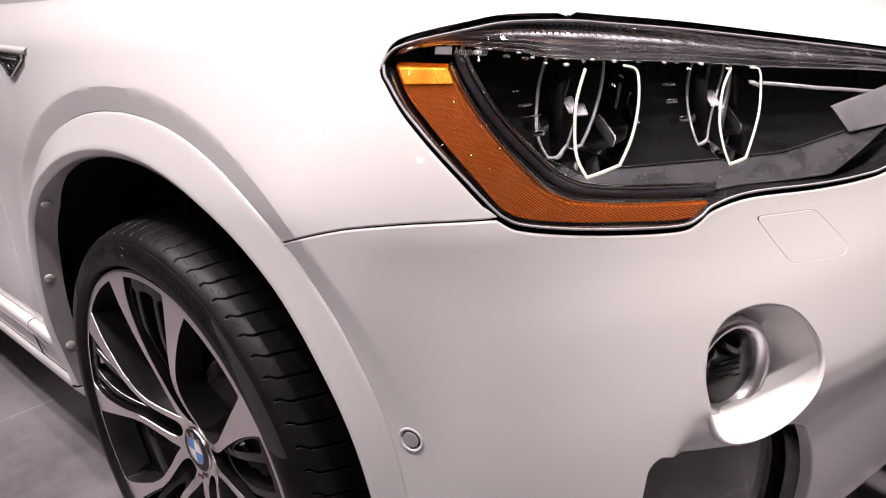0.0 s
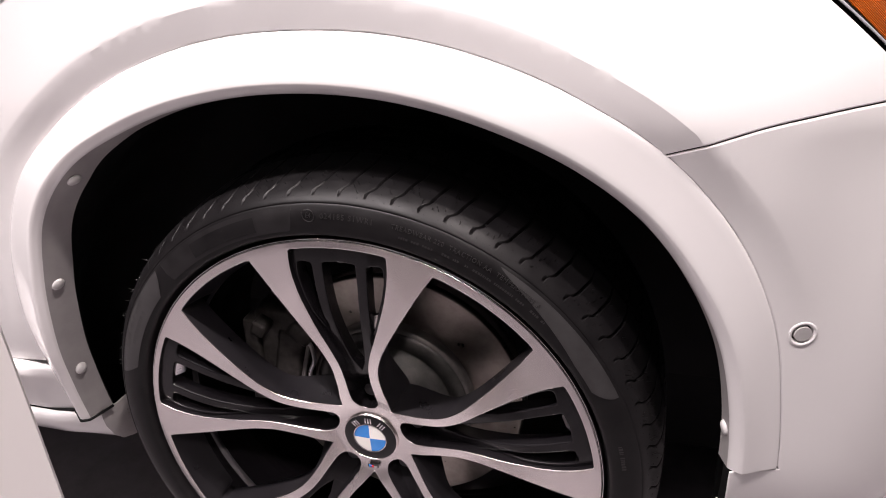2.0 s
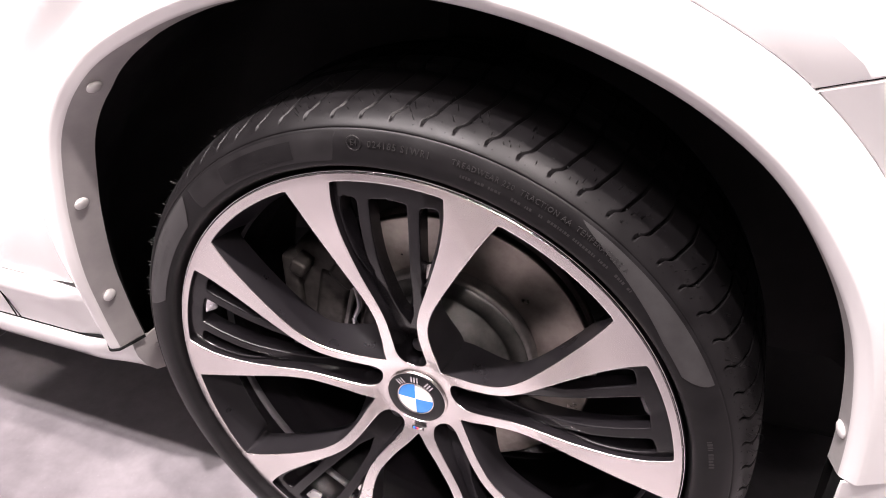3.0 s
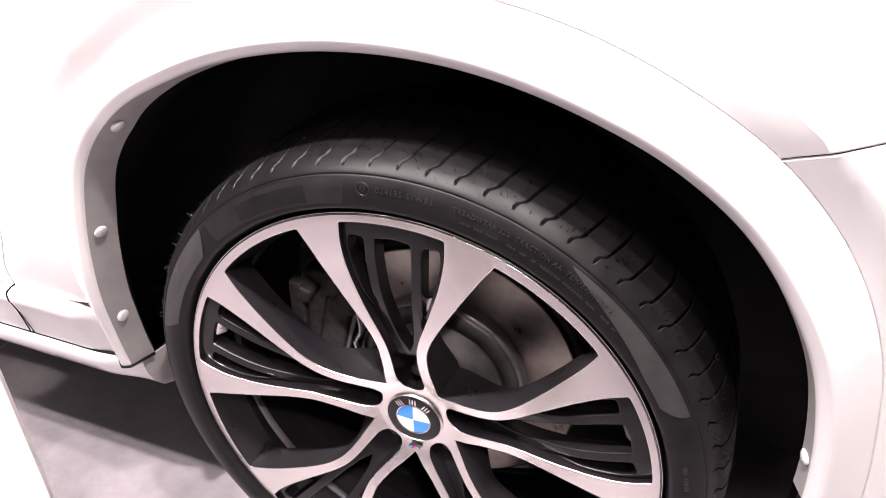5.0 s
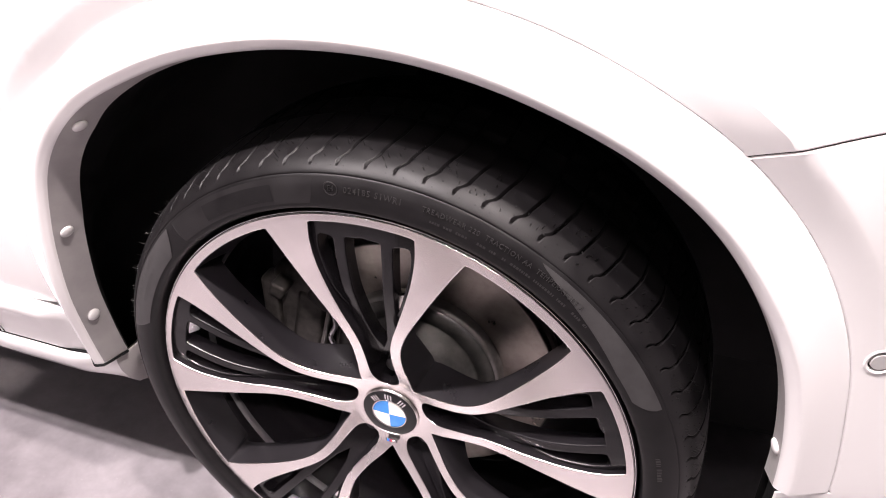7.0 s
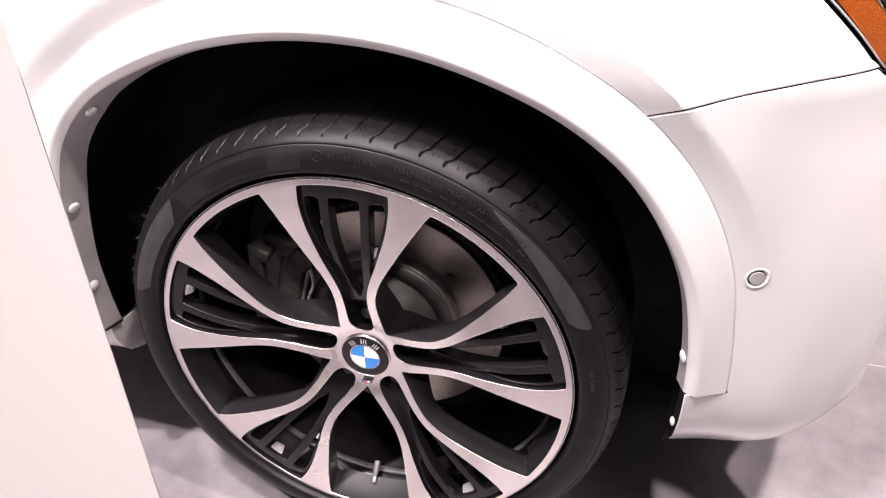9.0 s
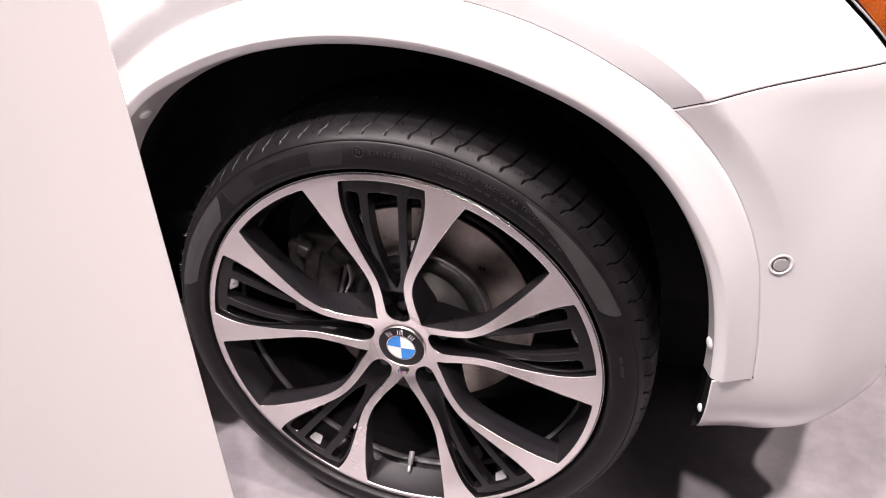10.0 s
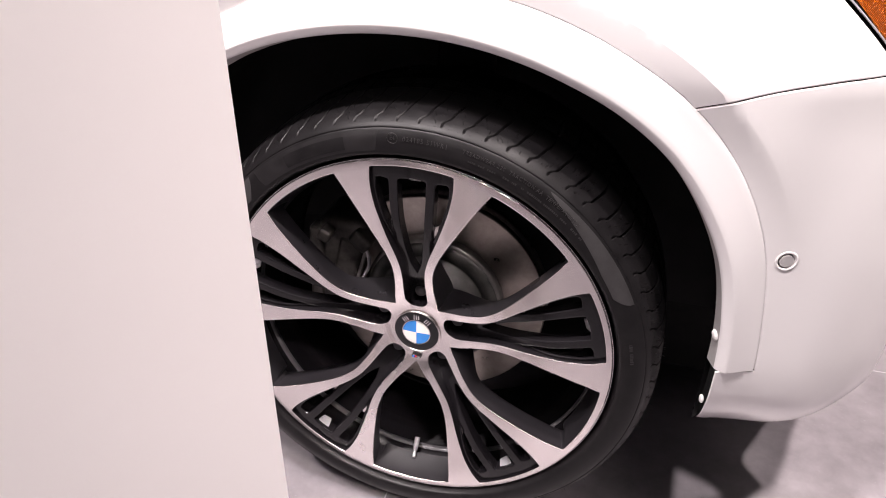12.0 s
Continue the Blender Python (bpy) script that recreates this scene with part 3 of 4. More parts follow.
# side vent on the fender: a shallow pocket line, chrome-edged dark badge; and the gill at the door
VENT = round_corners([(-.446, .9105), (-.436, .9155), (-.331, .9110), (-.328, .9050), (-.378, .8790), (-.388, .8785)], .006, 3)
vent = sheet("side_vent", VENT, [], .008, lambda u, v, o: skin(u, v, o + .004), .008, BLACK_GLOSS, car, "dark glossy side vent with a chrome edge", roll=.0015)
tube("vent_edge", [skin(u, v, .0045) for u, v in resample(VENT, .006)], .0016, CHROME, vent, closed=True, sides=8)
tube("vent_blade", [skin(u, v, .0068) for u, v in ((-.438, .9105), (-.40, .9080), (-.345, .9065))], .0030, CHROME, vent, sides=8)
for u, v in ((-.415, .900), (-.385, .894), (-.365, .898)):
    tube("vent_glint", [skin(u - .006, v + .002, .0055), skin(u + .006, v - .003, .0055)], .0014, CHROME, vent, sides=6)
rows = [[skin(u, .9195 + .0035 * t - .03 * (u + .44), o) for t, o in ((-1.6, .0002), (-.6, .0032), (.3, .0046), (1.0, .0036), (1.7, .0002))] for u in np.linspace(-.60, -.318, 20)]
strip("vent_brow", rows, PAINT, car, label="white raised brow above the vent")
sheet("fender_gill", round_corners([(-.560, .872), (-.500, .868), (-.466, .8555), (-.50, .852), (-.560, .852)], .004, 3), [], .008, lambda u, v, o: skin(u, v, o + .0006), .004, GAP, car, "dark gill slot behind the arch", roll=.0004)


# ---- the wheel: five pairs of machined spokes with black inserts
FACE_Y = spline_table([(0, .032), (.04, .032), (.05, .030), (.07, .022), (.105, .0115), (.14, .0046), (.177, .0004), (.215, -.0016), (.245, -.0018), (.276, 0), (.284, .001), (.290, .004)], 20)
FIN_HALF = curve_through([(.2715, .0565), (.25, .0562), (.22, .0507), (.186, .0400), (.1628, .0318), (.1496, .0267), (.1353, .0220), (.1188, .0182), (.0986, .0168), (.0801, .0172), (.0635, .0175), (.0552, .0168), (.0481, .0132), (.0441, .0080), (.0425, 0.0)], 4)
OPEN_HALF = curve_through([(.2675, .0645), (.243, .0646), (.205, .0624), (.1752, .0598), (.1546, .0575), (.1345, .0540), (.115, .0475), (.1002, .0390), (.0826, .0256), (.0731, .0169), (.0653, .0099), (.0580, .0040), (.0540, 0.0)], 4)
LIP_R = .2875


def turned(u, v, axis):
    a = radians(axis)
    return (u * math.sin(a) + v * math.cos(a), u * math.cos(a) - v * math.sin(a))


def window(half, radius):
    """A window's outline in (u, v), from one rim corner round the rim arc and back down the other flank."""
    side = [tuple(p) for p in half]
    a = math.degrees(math.atan2(side[0][1], side[0][0]))
    rim = [(radius * math.cos(radians(t)), radius * math.sin(radians(t))) for t in np.linspace(-a * .93, a * .93, 14)]
    top = [(u, -v) for u, v in side[::-1]] + rim + side[:-1]
    return top


FIN_WINDOW, OPEN_WINDOW = window(FIN_HALF, .2785), window(OPEN_HALF, .2762)


def wheel_face(x, z, out):
    return (x, table(math.hypot(x, z), FACE_Y) - out, z)


holes = []
for k in range(5):
    holes.append([turned(u, v, 72 * k) for u, v in FIN_WINDOW])
    holes.append([turned(u, v, 72 * k + 36) for u, v in OPEN_WINDOW])
wheel_base = pose(0, 0, HUB_Z)
wheel = tagged(new("wheel"), "black tyre on a twin-spoke alloy wheel")
wheel.parent = car
rim = sheet("rim", ring_of((0, 0), .2850, 256), holes, .007, wheel_face, .0022, ALU, wheel, "alloy wheel with machined twin spokes and satin black pockets", SATIN, roll=.0008)
wheel.matrix_basis = wheel_base


def wall_rows(outline, axis, depth, steps, flank, rim_end, hub_end):
    """Flanks of a window going inwards: how far they lean into the window at full depth on the flanks, at the rim and at the hub."""
    pts = np.array(resample(outline, .004))
    tang = np.roll(pts, -2, 0) - np.roll(pts, 2, 0)
    nrm = np.c_[-tang[:, 1], tang[:, 0]] / (np.linalg.norm(tang, axis=1)[:, None] + 1e-9)
    if np.sum(pts[:, 0] * np.roll(pts[:, 1], -1) - np.roll(pts[:, 0], -1) * pts[:, 1]) < 0:
        nrm = -nrm
    rows = []
    for k in range(steps + 1):
        t = k / steps
        row = []
        for p, n in zip(pts, nrm):
            rim_w, hub_w = smooth(.262, .272, p[0]), smooth(.125, .070, p[0])
            lean = flank * (1 - rim_w) * (1 - hub_w) + rim_end * rim_w + hub_end * hub_w
            q = p + n * (lean * t ** 1.2 + .0009 * (1 - t))
            x, z = turned(*q, axis)
            row.append((x, table(math.hypot(*p), FACE_Y) + .0012 + (depth - .0012) * t, z))
        rows.append(row + row[:1])
    return rows


for k in range(5):
    strip("open_pocket", wall_rows(OPEN_WINDOW, 72 * k + 36, .044, 7, -.004, .013, .014), FLANK, wheel, label="satin black flank of a spoke window, sheen lifted in its colour")
    strip("fin_pocket", wall_rows(FIN_WINDOW, 72 * k, .030, 4, .003, .004, .004), SATIN, wheel)

# recessed black insert with three slots in each narrow window
slot_mid = round_corners([(.260, -.0205), (.262, 0), (.260, .0205), (.23, .0203), (.19, .0180), (.15, .0135), (.12, .0085), (.100, 0), (.12, -.0085), (.15, -.0135), (.19, -.0180), (.23, -.0203)], .004, 2)
slot_side = round_corners([(.2590, .0300), (.2590, .0505), (.240, .0512), (.215, .0458), (.190, .0376), (.172, .0312), (.164, .0262), (.185, .0260), (.22, .0285)], .007, 3)


def fin_face(axis):
    def place(u, v, out):
        x, z = turned(u, v, axis)
        ridge = .0035 * (1 - smooth(.010, .040, abs(abs(v) - .022))) * smooth(.07, .14, u)
        slot_end = .010 * smooth(.20, .168, u) * smooth(.022, .03, abs(v))
        return (x, table(math.hypot(x, z), FACE_Y) + .0065 + .011 * smooth(.215, .10, u) - ridge * .6 + .010 * smooth(.10, .055, u) + slot_end * .3 - out, z)
    return place


fin_shape = [(u * .999 if u < .25 else u - .0005, v * .96) for u, v in FIN_WINDOW]
for k in range(5):
    sheet("spoke_insert", fin_shape, [slot_mid, slot_side, [(u, -v) for u, v in slot_side[::-1]]], .0032, fin_face(72 * k), .019, SATIN, wheel, "recessed satin black double fin", roll=.0016)

# glints on the slots' glossy black ends, put in as small slanted aluminium patches
for k in range(5):
    for sgn in (1, -1):
        pts = [(.190, .0335), (.178, .0318), (.168, .0290), (.170, .0268), (.180, .0272), (.188, .0285)]
        sheet("slot_end", [(u, v * sgn) for u, v in pts][::sgn], [], .004, (lambda axis: lambda u, v, out: (lambda p: (p[0], p[1] + .0045 + (u - .168) * .35, p[2]))(fin_face(axis)(u, v, out)))(72 * k), .004, ALU, wheel, "glint on a slot's black end, put in as pale metal", roll=.0004)

# reflection at the rim end of each middle slot, put in as a slanted silver facet
for k in range(5):
    facet = [(.2600, -.0090), (.2600, .0110), (.2530, .0080), (.2520, -.0050)]
    sheet("slot_glint", facet, [], .004, (lambda axis: lambda u, v, out: (lambda p: (p[0], p[1] + .006 + (.260 - u) * 1.0, p[2]))(fin_face(axis)(u, v, out)))(72 * k), .003, GLINT, wheel, "reflection at the middle slot's rim end, put in as silver", roll=.0004)

lathe("rim_lip", [(.2862, .0090), (.2864, .0030), (.2870, .0026), (.2877, .0034), (.2880, .0055), (.2880, .0080), (.2872, .013)], POLISHED, wheel, "bright machined rim edge", 160)
lathe("rim_barrel", [(.2800, .010), (.2790, .030), (.2700, .050), (.2660, .060), (.2655, .075), (.2560, .085), (.2550, .13), (.2600, .20), (.2700, .225), (.276, .228)], SATIN, wheel, "dark painted inside of the rim", 128)
lathe("barrel_step", [(.2665, .058), (.2640, .060), (.2632, .064), (.2650, .068)], GREY_TRIM, wheel, sides=128)

# hub: cap with ring, quarters, and pale bars where lettering is
cap = lathe("centre_cap", [(.0356, .0135), (.0352, .0112), (.0346, .0104), (.0341, .0106), (.0338, .0120)], ALU, wheel, "round centre cap with a bright ring", 64)
lathe("cap_ring", [(.0339, .0112), (.0300, .0102), (.0225, .0096), (.0213, .0098)], CAP_BLACK, wheel, "black ring of the centre cap", 64)
lathe("inner_ring", [(.0218, .0092), (.0212, .0086), (.0206, .0092)], CHROME, wheel, sides=64)
for k in range(4):
    quarter = [(0, 0)] + [(.0208 * math.sin(radians(90 * k + w)), .0208 * math.cos(radians(90 * k + w))) for w in np.linspace(0, 90, 16)]
    sheet("cap_quarter", quarter[::-1], [], .006, lambda u, v, out: (u, .0090 + .9 * (u * u + v * v) * 2 - out, v), .002, BLUE if k in (1, 3) else WHITE, wheel, "blue enamel quarter" if k in (1, 3) else "white enamel quarter", roll=.0002)
for w in (-38, 0, 38):
    a = radians(w)
    for dv in ((-.0034, 0), (0, 0), (.0034, 0)):
        bm = soft_box((.0021, .0008, .0084), (0, 0, 0), .0003, 1)
        bmesh.ops.transform(bm, matrix=Matrix.Translation((.0270 * math.sin(a) + dv[0] * math.cos(a), .0092, .0270 * math.cos(a) - dv[0] * math.sin(a))) @ Matrix.Rotation(a, 4, "Y"), verts=bm.verts)
        part("cap_mark", bm, CHROME, wheel)
badge = part("wheel_badge", soft_box((.0145, .002, .0052), (.0, .0095, -.0448), .0008), BLACK_GLOSS, wheel, "small black badge with three colour bars")
for k, m in enumerate((BLUE, material("badge_violet", (.10, .05, .30), None, (.2, .3)), material("badge_red", (.60, .03, .04), None, (.2, .3)))):
    part("badge_bar", soft_box((.0016, .0012, .0036), (-.0046 + k * .0022, .0082, -.0448), .0003, 1), m, wheel)
part("badge_bar", soft_box((.0050, .0012, .0034), (.0034, .0082, -.0448), .0005, 1), CHROME, wheel)

# the cap sits deep in the dish of the wheel
for ob in wheel.children:
    if ob.name.split(".")[0] in ("centre_cap", "cap_ring", "inner_ring", "cap_quarter", "cap_mark", "wheel_badge", "badge_bar"):
        ob.matrix_basis = pose(0, .0180, 0)

# wheel bolts in the windows' inner ends, tyre valve
for k in range(5):
    x, z = turned(.060, 0, 72 * k)
    bolt = lathe("wheel_bolt", [(.0, .0), (.0075, .0), (.0085, .002), (.0085, .012)], GREY_TRIM, wheel, sides=12)
    bolt.matrix_basis = pose(x, .046, z)
valve = lathe("tyre_valve", [(0, -.016), (.0038, -.016), (.0042, -.0145), (.0042, -.004), (.0034, -.0035), (.0034, .0), (.0052, .001), (.0052, .006), (.0060, .010), (.0060, .03)], GLINT, wheel, "bright metal tyre valve", 14)
valve.matrix_basis = pose(-.005, .040, -.256, 48, 0, 0) @ Matrix.Scale(.72, 4)

# ---- tyre
TYRE = curve_through([(.2800, .018), (.2845, .0150), (.2890, .0125), (.2922, .0050), (.2942, -.0020), (.2975, -.0058), (.3050, -.0068), (.3130, -.0058), (.3210, -.0030), (.3272, .0008), (.3286, .0022),
                      (.3300, .0022), (.3345, .0068), (.3400, .0150), (.3450, .0270), (.3480, .0410), (.3497, .058)], 3)
FAR = [(.3507, .075), (.3512, .100), (.3514, .122), (.3512, .145), (.3507, .170), (.3497, .188), (.345, .216), (.338, .230), (.322, .246), (.305, .250), (.288, .240), (.276, .228)]
profile = TYRE + [p for p in resample(FAR, .004, False)]
N_SLIT = 74
PHASES = (0, .15, .30, .41, .445, .455, .5, .545, .555, .59, .70, .85)


def slit_shift(y):
    """How far round the tyre a cut has run at depth y, in pitches."""
    return .44 * min(1.0, max(0.0, (y - .014) / .05)) - .22 * (1 - smooth(.0125, .0215, y))


rows = []
for k in range(N_SLIT):
    for ph in PHASES:
        row = []
        for r, y in profile:
            cut = 0.0
            for c, half in ((.0640, .004), (.101, .0055), (.143, .0055), (.182, .004)):
                cut = max(cut, .007 * (1 - smooth(half * .75, half * 1.2, abs(y - c))))
            if .455 <= ph <= .545 and y < .19 and r > .3345:
                cut = max(cut, .0080 * smooth(.0105, .0130, y))
            w = 2 * math.pi * (k + ph + slit_shift(y)) / N_SLIT
            row.append(((r - cut) * math.sin(w), y, (r - cut) * math.cos(w)))
        rows.append(row)
tyre = strip("tyre", rows, RUBBER, wheel, True, "low black road tyre with moulded lettering")


def side_patch(name, a0, a1, r0, r1, lift, mat, label="", ends=.35, ribs=0.0, start=1.0):
    """A thin moulded patch on the side wall between two angles and radii."""
    rows = []
    n = max(6, int(abs(a1 - a0) * (6 if ribs else 2)))
    for k in range(n + 1):
        t = k / n
        w = radians(a0 + (a1 - a0) * t)
        narrow = min(1.0, (t / (ends * start)) ** .7, ((1 - t) / ends) ** .5) if ends else 1.0
        row = []
        for j in range(7):
            r = r1 - (r1 - r0) * (j / 6) * (narrow if ends else 1)
            y = float(np.interp(r, [p[0] for p in TYRE[9:]], [p[1] for p in TYRE[9:]]))
            row.append((r * math.sin(w), y - lift - ribs * (k % 2), r * math.cos(w)))
        rows.append(row)
    return strip(name, rows, mat, wheel, label=label)


side_patch("side_wall_panel", 33, 66, .3045, .3262, .0007, RUBBER_SHINY, "finely ribbed pale panel of the side wall", .10, .00025, 7.0)
side_patch("side_wall_panel", -76, -45, .3015, .3262, .0007, RUBBER_SHINY, "finely ribbed pale panel of the side wall", .12, .00025)
side_patch("side_wall_band", -43, -7.5, .3015, .3262, .0004, RUBBER_PLAIN, "smooth plain band of the side wall", .03)
side_patch("maker_panel", -33, -16, .3055, .3215, .0009, RUBBER, "worn moulded maker's panel", 0)


def lettering(words, angle, radius, size, mat=LETTER, spread=1.0):
    """Moulded words that follow the side wall; angle and radius of the first letter's foot."""
    curve = bpy.data.curves.new("words", "FONT")
    curve.body, curve.size, curve.extrude, curve.resolution_u, curve.space_character = words, size, .0003, 2, spread
    ob = bpy.data.objects.new("words", curve)
    scene.collection.objects.link(ob)
    me = bpy.data.meshes.new_from_object(ob.evaluated_get(bpy.context.evaluated_depsgraph_get()))
    bpy.data.objects.remove(ob)
    for v in me.vertices:
        w = radians(angle) + v.co.x / radius
        r = radius + v.co.y
        y = float(np.interp(r, [p[0] for p in TYRE[9:]], [p[1] for p in TYRE[9:]]))
        v.co = (r * math.sin(w), y - .0010 - v.co.z, r * math.cos(w))
    me.materials.clear()
    me.materials.append(mat)
    out = new("moulded_line", me)
    out.parent = wheel
    return out


lettering("024185 S1WR1", -1.7, .3150, .0076, spread=1.22)
lettering("E4", -4.7, .3158, .0066)
ring = [(r * math.sin(w) + .316 * math.sin(radians(-4.0)), -.0060, r * math.cos(w) + .318 * math.cos(radians(-4.0))) for r in (.0068,) for w in np.linspace(0, 2 * math.pi, 24, endpoint=False)]
tube("mark_ring", ring, .0005, LETTER, wheel, closed=True, sides=6)
lettering("TREADWEAR 220  TRACTION AA  TEMPERATURE A", 12.2, .3165, .0062, spread=1.22)


def side_bars(a0, a1, radius, height, width, seed):
    """Small print that cannot be read, as plain bars."""
    rnd = random.Random(seed)
    verts, faces = [], []
    a = a0
    while a < a1:
        w = width * rnd.uniform(.5, 1.4)
        if rnd.random() < .82:
            i = len(verts)
            for aa in (a, a + w):
                for r in (radius, radius + height * rnd.uniform(.75, 1)):
                    y = float(np.interp(r, [p[0] for p in TYRE[9:]], [p[1] for p in TYRE[9:]])) - .0009
                    verts.append((r * math.sin(radians(aa)), y, r * math.cos(radians(aa))))
            faces.append([i, i + 1, i + 3, i + 2])
        a += w + width * .45
    return mesh_object("small_print", verts, faces, LETTER, wheel)


side_bars(14, 46, .3085, .0028, .35, 3)
side_bars(-68, -53, .3170, .0055, .60, 5)
side_bars(-67, -56, .3085, .0050, .60, 6)
side_bars(-30, -19, .3080, .0110, 1.2, 7)
side_bars(76, 83, .3090, .0050, .4, 8)

# moulding hairs and dots on the shoulder
rnd = random.Random(11)
verts, faces = [], []
for k in range(520):
    w = rnd.uniform(0, 2 * math.pi)
    r0, y0 = rnd.choice(TYRE[38:48])
    ln = rnd.uniform(.002, .007)
    n = Vector((math.sin(w) * .9, -.45, math.cos(w) * .9)).normalized()
    p = Vector((r0 * math.sin(w), y0, r0 * math.cos(w)))
    tside = Vector((math.cos(w), 0, -math.sin(w))) * .00035
    lean = Vector((rnd.uniform(-.3, .3), rnd.uniform(-.3, .3), rnd.uniform(-.3, .3)))
    tip = p + (n + lean * .6).normalized() * ln
    i = len(verts)
    verts += [p - tside, p + tside, tip + tside * .5, tip - tside * .5, p + Vector((0, .0006, 0)), tip + Vector((0, .0003, 0))]
    faces += [[i, i + 1, i + 2, i + 3], [i, i + 4, i + 5, i + 3], [i + 1, i + 4, i + 5, i + 2]]
tagged(mesh_object("rubber_hair", verts, faces, LETTER, wheel), kind="stuff")

# small dark vent nubs in rows between the cuts of the shoulder
verts, faces = [], []
for k in range(N_SLIT * 2):
    for r0, y0, off in ((.3352, .0080, .1), (.3400, .0150, .55), (.3440, .0240, .3), (.3470, .0360, .8)):
        if rnd.random() < .25:
            continue
        w = 2 * math.pi * (k + off + rnd.uniform(-.12, .12)) / (N_SLIT * 2)
        c = Vector((r0 * math.sin(w), y0, r0 * math.cos(w)))
        n = Vector((math.sin(w) * .85, -.5, math.cos(w) * .85)).normalized()
        a = n.orthogonal().normalized()
        b = n.cross(a)
        i = len(verts)
        verts += [c + (a * math.cos(q) + b * math.sin(q)) * .0010 + n * .0001 for q in [math.pi * 2 * m / 6 for m in range(6)]] + [c + n * .0004]
        faces += [[i + m, i + (m + 1) % 6, i + 6] for m in range(6)]
tagged(mesh_object("vent_nub", verts, faces, GAP, wheel), kind="stuff")

# ---- brake behind the spokes
disc = lathe("brake_disc", [(.098, .128), (.100, .126)] + [(.102 + .0012 * k, .126 + .00003 * ((k * 7) % 5 - 2)) for k in range(60)] + [(.174, .126), (.1755, .128), (.1755, .136), (.170, .136), (.170, .146), (.1755, .146), (.1755, .156), (.098, .156)], DISC, car, "worn bare steel brake disc", 96)
disc.matrix_basis = wheel_base
bell = lathe("disc_bell", [(.108, .128), (.107, .110), (.104, .106), (.088, .104), (.086, .108), (.080, .108), (.076, .092), (.040, .090), (.036, .070), (.0, .068)], CAST, disc, "grey cast disc bell", 64)
bm = soft_box((.075, .085, .19), (-.168, .137, .02), .016, 3)
for v in bm.verts:
    v.co.x += -.02 * (abs(v.co.z - .02) / .095) ** 2 * -1
lathe("bell_edge", [(.1115, .1262), (.1115, .1125), (.1100, .1095), (.1050, .1085), (.1030, .1095)], BELL, disc, "machined edge of the disc bell", 96)
caliper = part("brake_caliper", bm, CALIPER, car, "grey cast brake caliper")
caliper.matrix_basis = wheel_base @ Matrix.Rotation(radians(6), 4, "Y")
for nm, size, at, lean in (("caliper_bridge", (.040, .030, .11), (-.140, .106, .03), 8), ("caliper_bridge", (.022, .026, .15), (-.186, .100, .02), -4), ("guide_pin", (.020, .040, .020), (-.172, .092, .092), 20),
                           ("guide_pin", (.020, .040, .020), (-.178, .092, -.058), -15), ("brake_pad", (.055, .012, .10), (-.146, .121, .02), 4), ("caliper_lug", (.034, .030, .026), (-.118, .098, .090), 35), ("caliper_lug", (.030, .028, .024), (-.124, .098, -.036), -30), ("pad_spring", (.006, .006, .085), (-.117, .094, .030), 10)):
    piece = soft_box(size, (0, 0, 0), min(size) * .22, 2, Matrix.Rotation(radians(lean), 4, "Y"))
    bmesh.ops.translate(piece, vec=at, verts=piece.verts)
    part(nm, piece, BELL if nm == "pad_spring" else CALIPER, caliper)
tube("brake_pipe", curve_through([(-.128, .096, .085), (-.108, .094, .070), (-.104, .096, .045), (-.112, .098, .020), (-.104, .100, .004)], 6), .0032, GLINT, caliper, "bright brake pipe")
part("steering_knuckle", soft_box((.10, .08, .26), (0, .22, HUB_Z), .02, 3), CAST, car, "dark cast steering knuckle")
tube("spring_strut", [(.0, .24, .45), (.0, .30, .80)], .045, LINER, car, "black spring strut", 20)


# ---- headlight
lamp_outline = [(x + .003, z - .002) if i == 0 else (x, z - .0035) for i, (x, z) in enumerate(up_line)] + [(x + .002, z + .003) for x, z in low_line[::-1]]
lens = sheet("headlight", lamp_outline, [], .011, lambda u, v, o: skin(u, v, o - .001), .003, GLASS, car, "clear headlight with amber corner reflector and lit guides", roll=.0006, back=True)
lens.visible_shadow = False
tube("lens_edge", [skin(u, v, .0002) for u, v in resample(grow(lamp_outline, -.006), .008)], .0013, CLEAR_EDGE, lens, "bright clear edge of the lens", 8, True)
# black seal round the lens, and the dark tub behind it
strip("lamp_seal", [[skin(u, v, o) for o in (-.004, .0005, -.0005)] + [skin(u, v, -.03)] for u, v in resample(grow(lamp_outline, .004), .01)], BLACK_GLOSS, lens, True, "glossy black lamp seal")
sheet("lamp_tub", lamp_outline, [], .02, lambda u, v, o: skin(u, v, -.105 - o), .102, GAP, lens, "black inside of the lamp")
AMB_OUT = curve_through([(.442, .902), (.474, .872), (.498, .852), (.537, .816), (.562, .789), (.572, .781), (.588, .774), (.625, .767), (.683, .7595), (.750, .752), (.780, .757)], 4)
AMB_IN = curve_through([(.776, .7605), (.690, .7705), (.640, .7785), (.622, .785), (.610, .792), (.598, .803), (.570, .832), (.537, .867), (.511, .899)], 4)
amber = sheet("amber_reflector", AMB_OUT + AMB_IN, [], .006, lambda u, v, o: skin(u, v, o - .011), .010, AMBER, lens, "amber prismatic side reflector", roll=.001)
sheet("amber_bulb_window", [(.448, .901), (.461, .8885), (.519, .8875), (.511, .8985)], [], .006, lambda u, v, o: skin(u, v, o - .0085), .004, AMBER_BRIGHT, lens, "bright amber bulb cover", roll=.001)
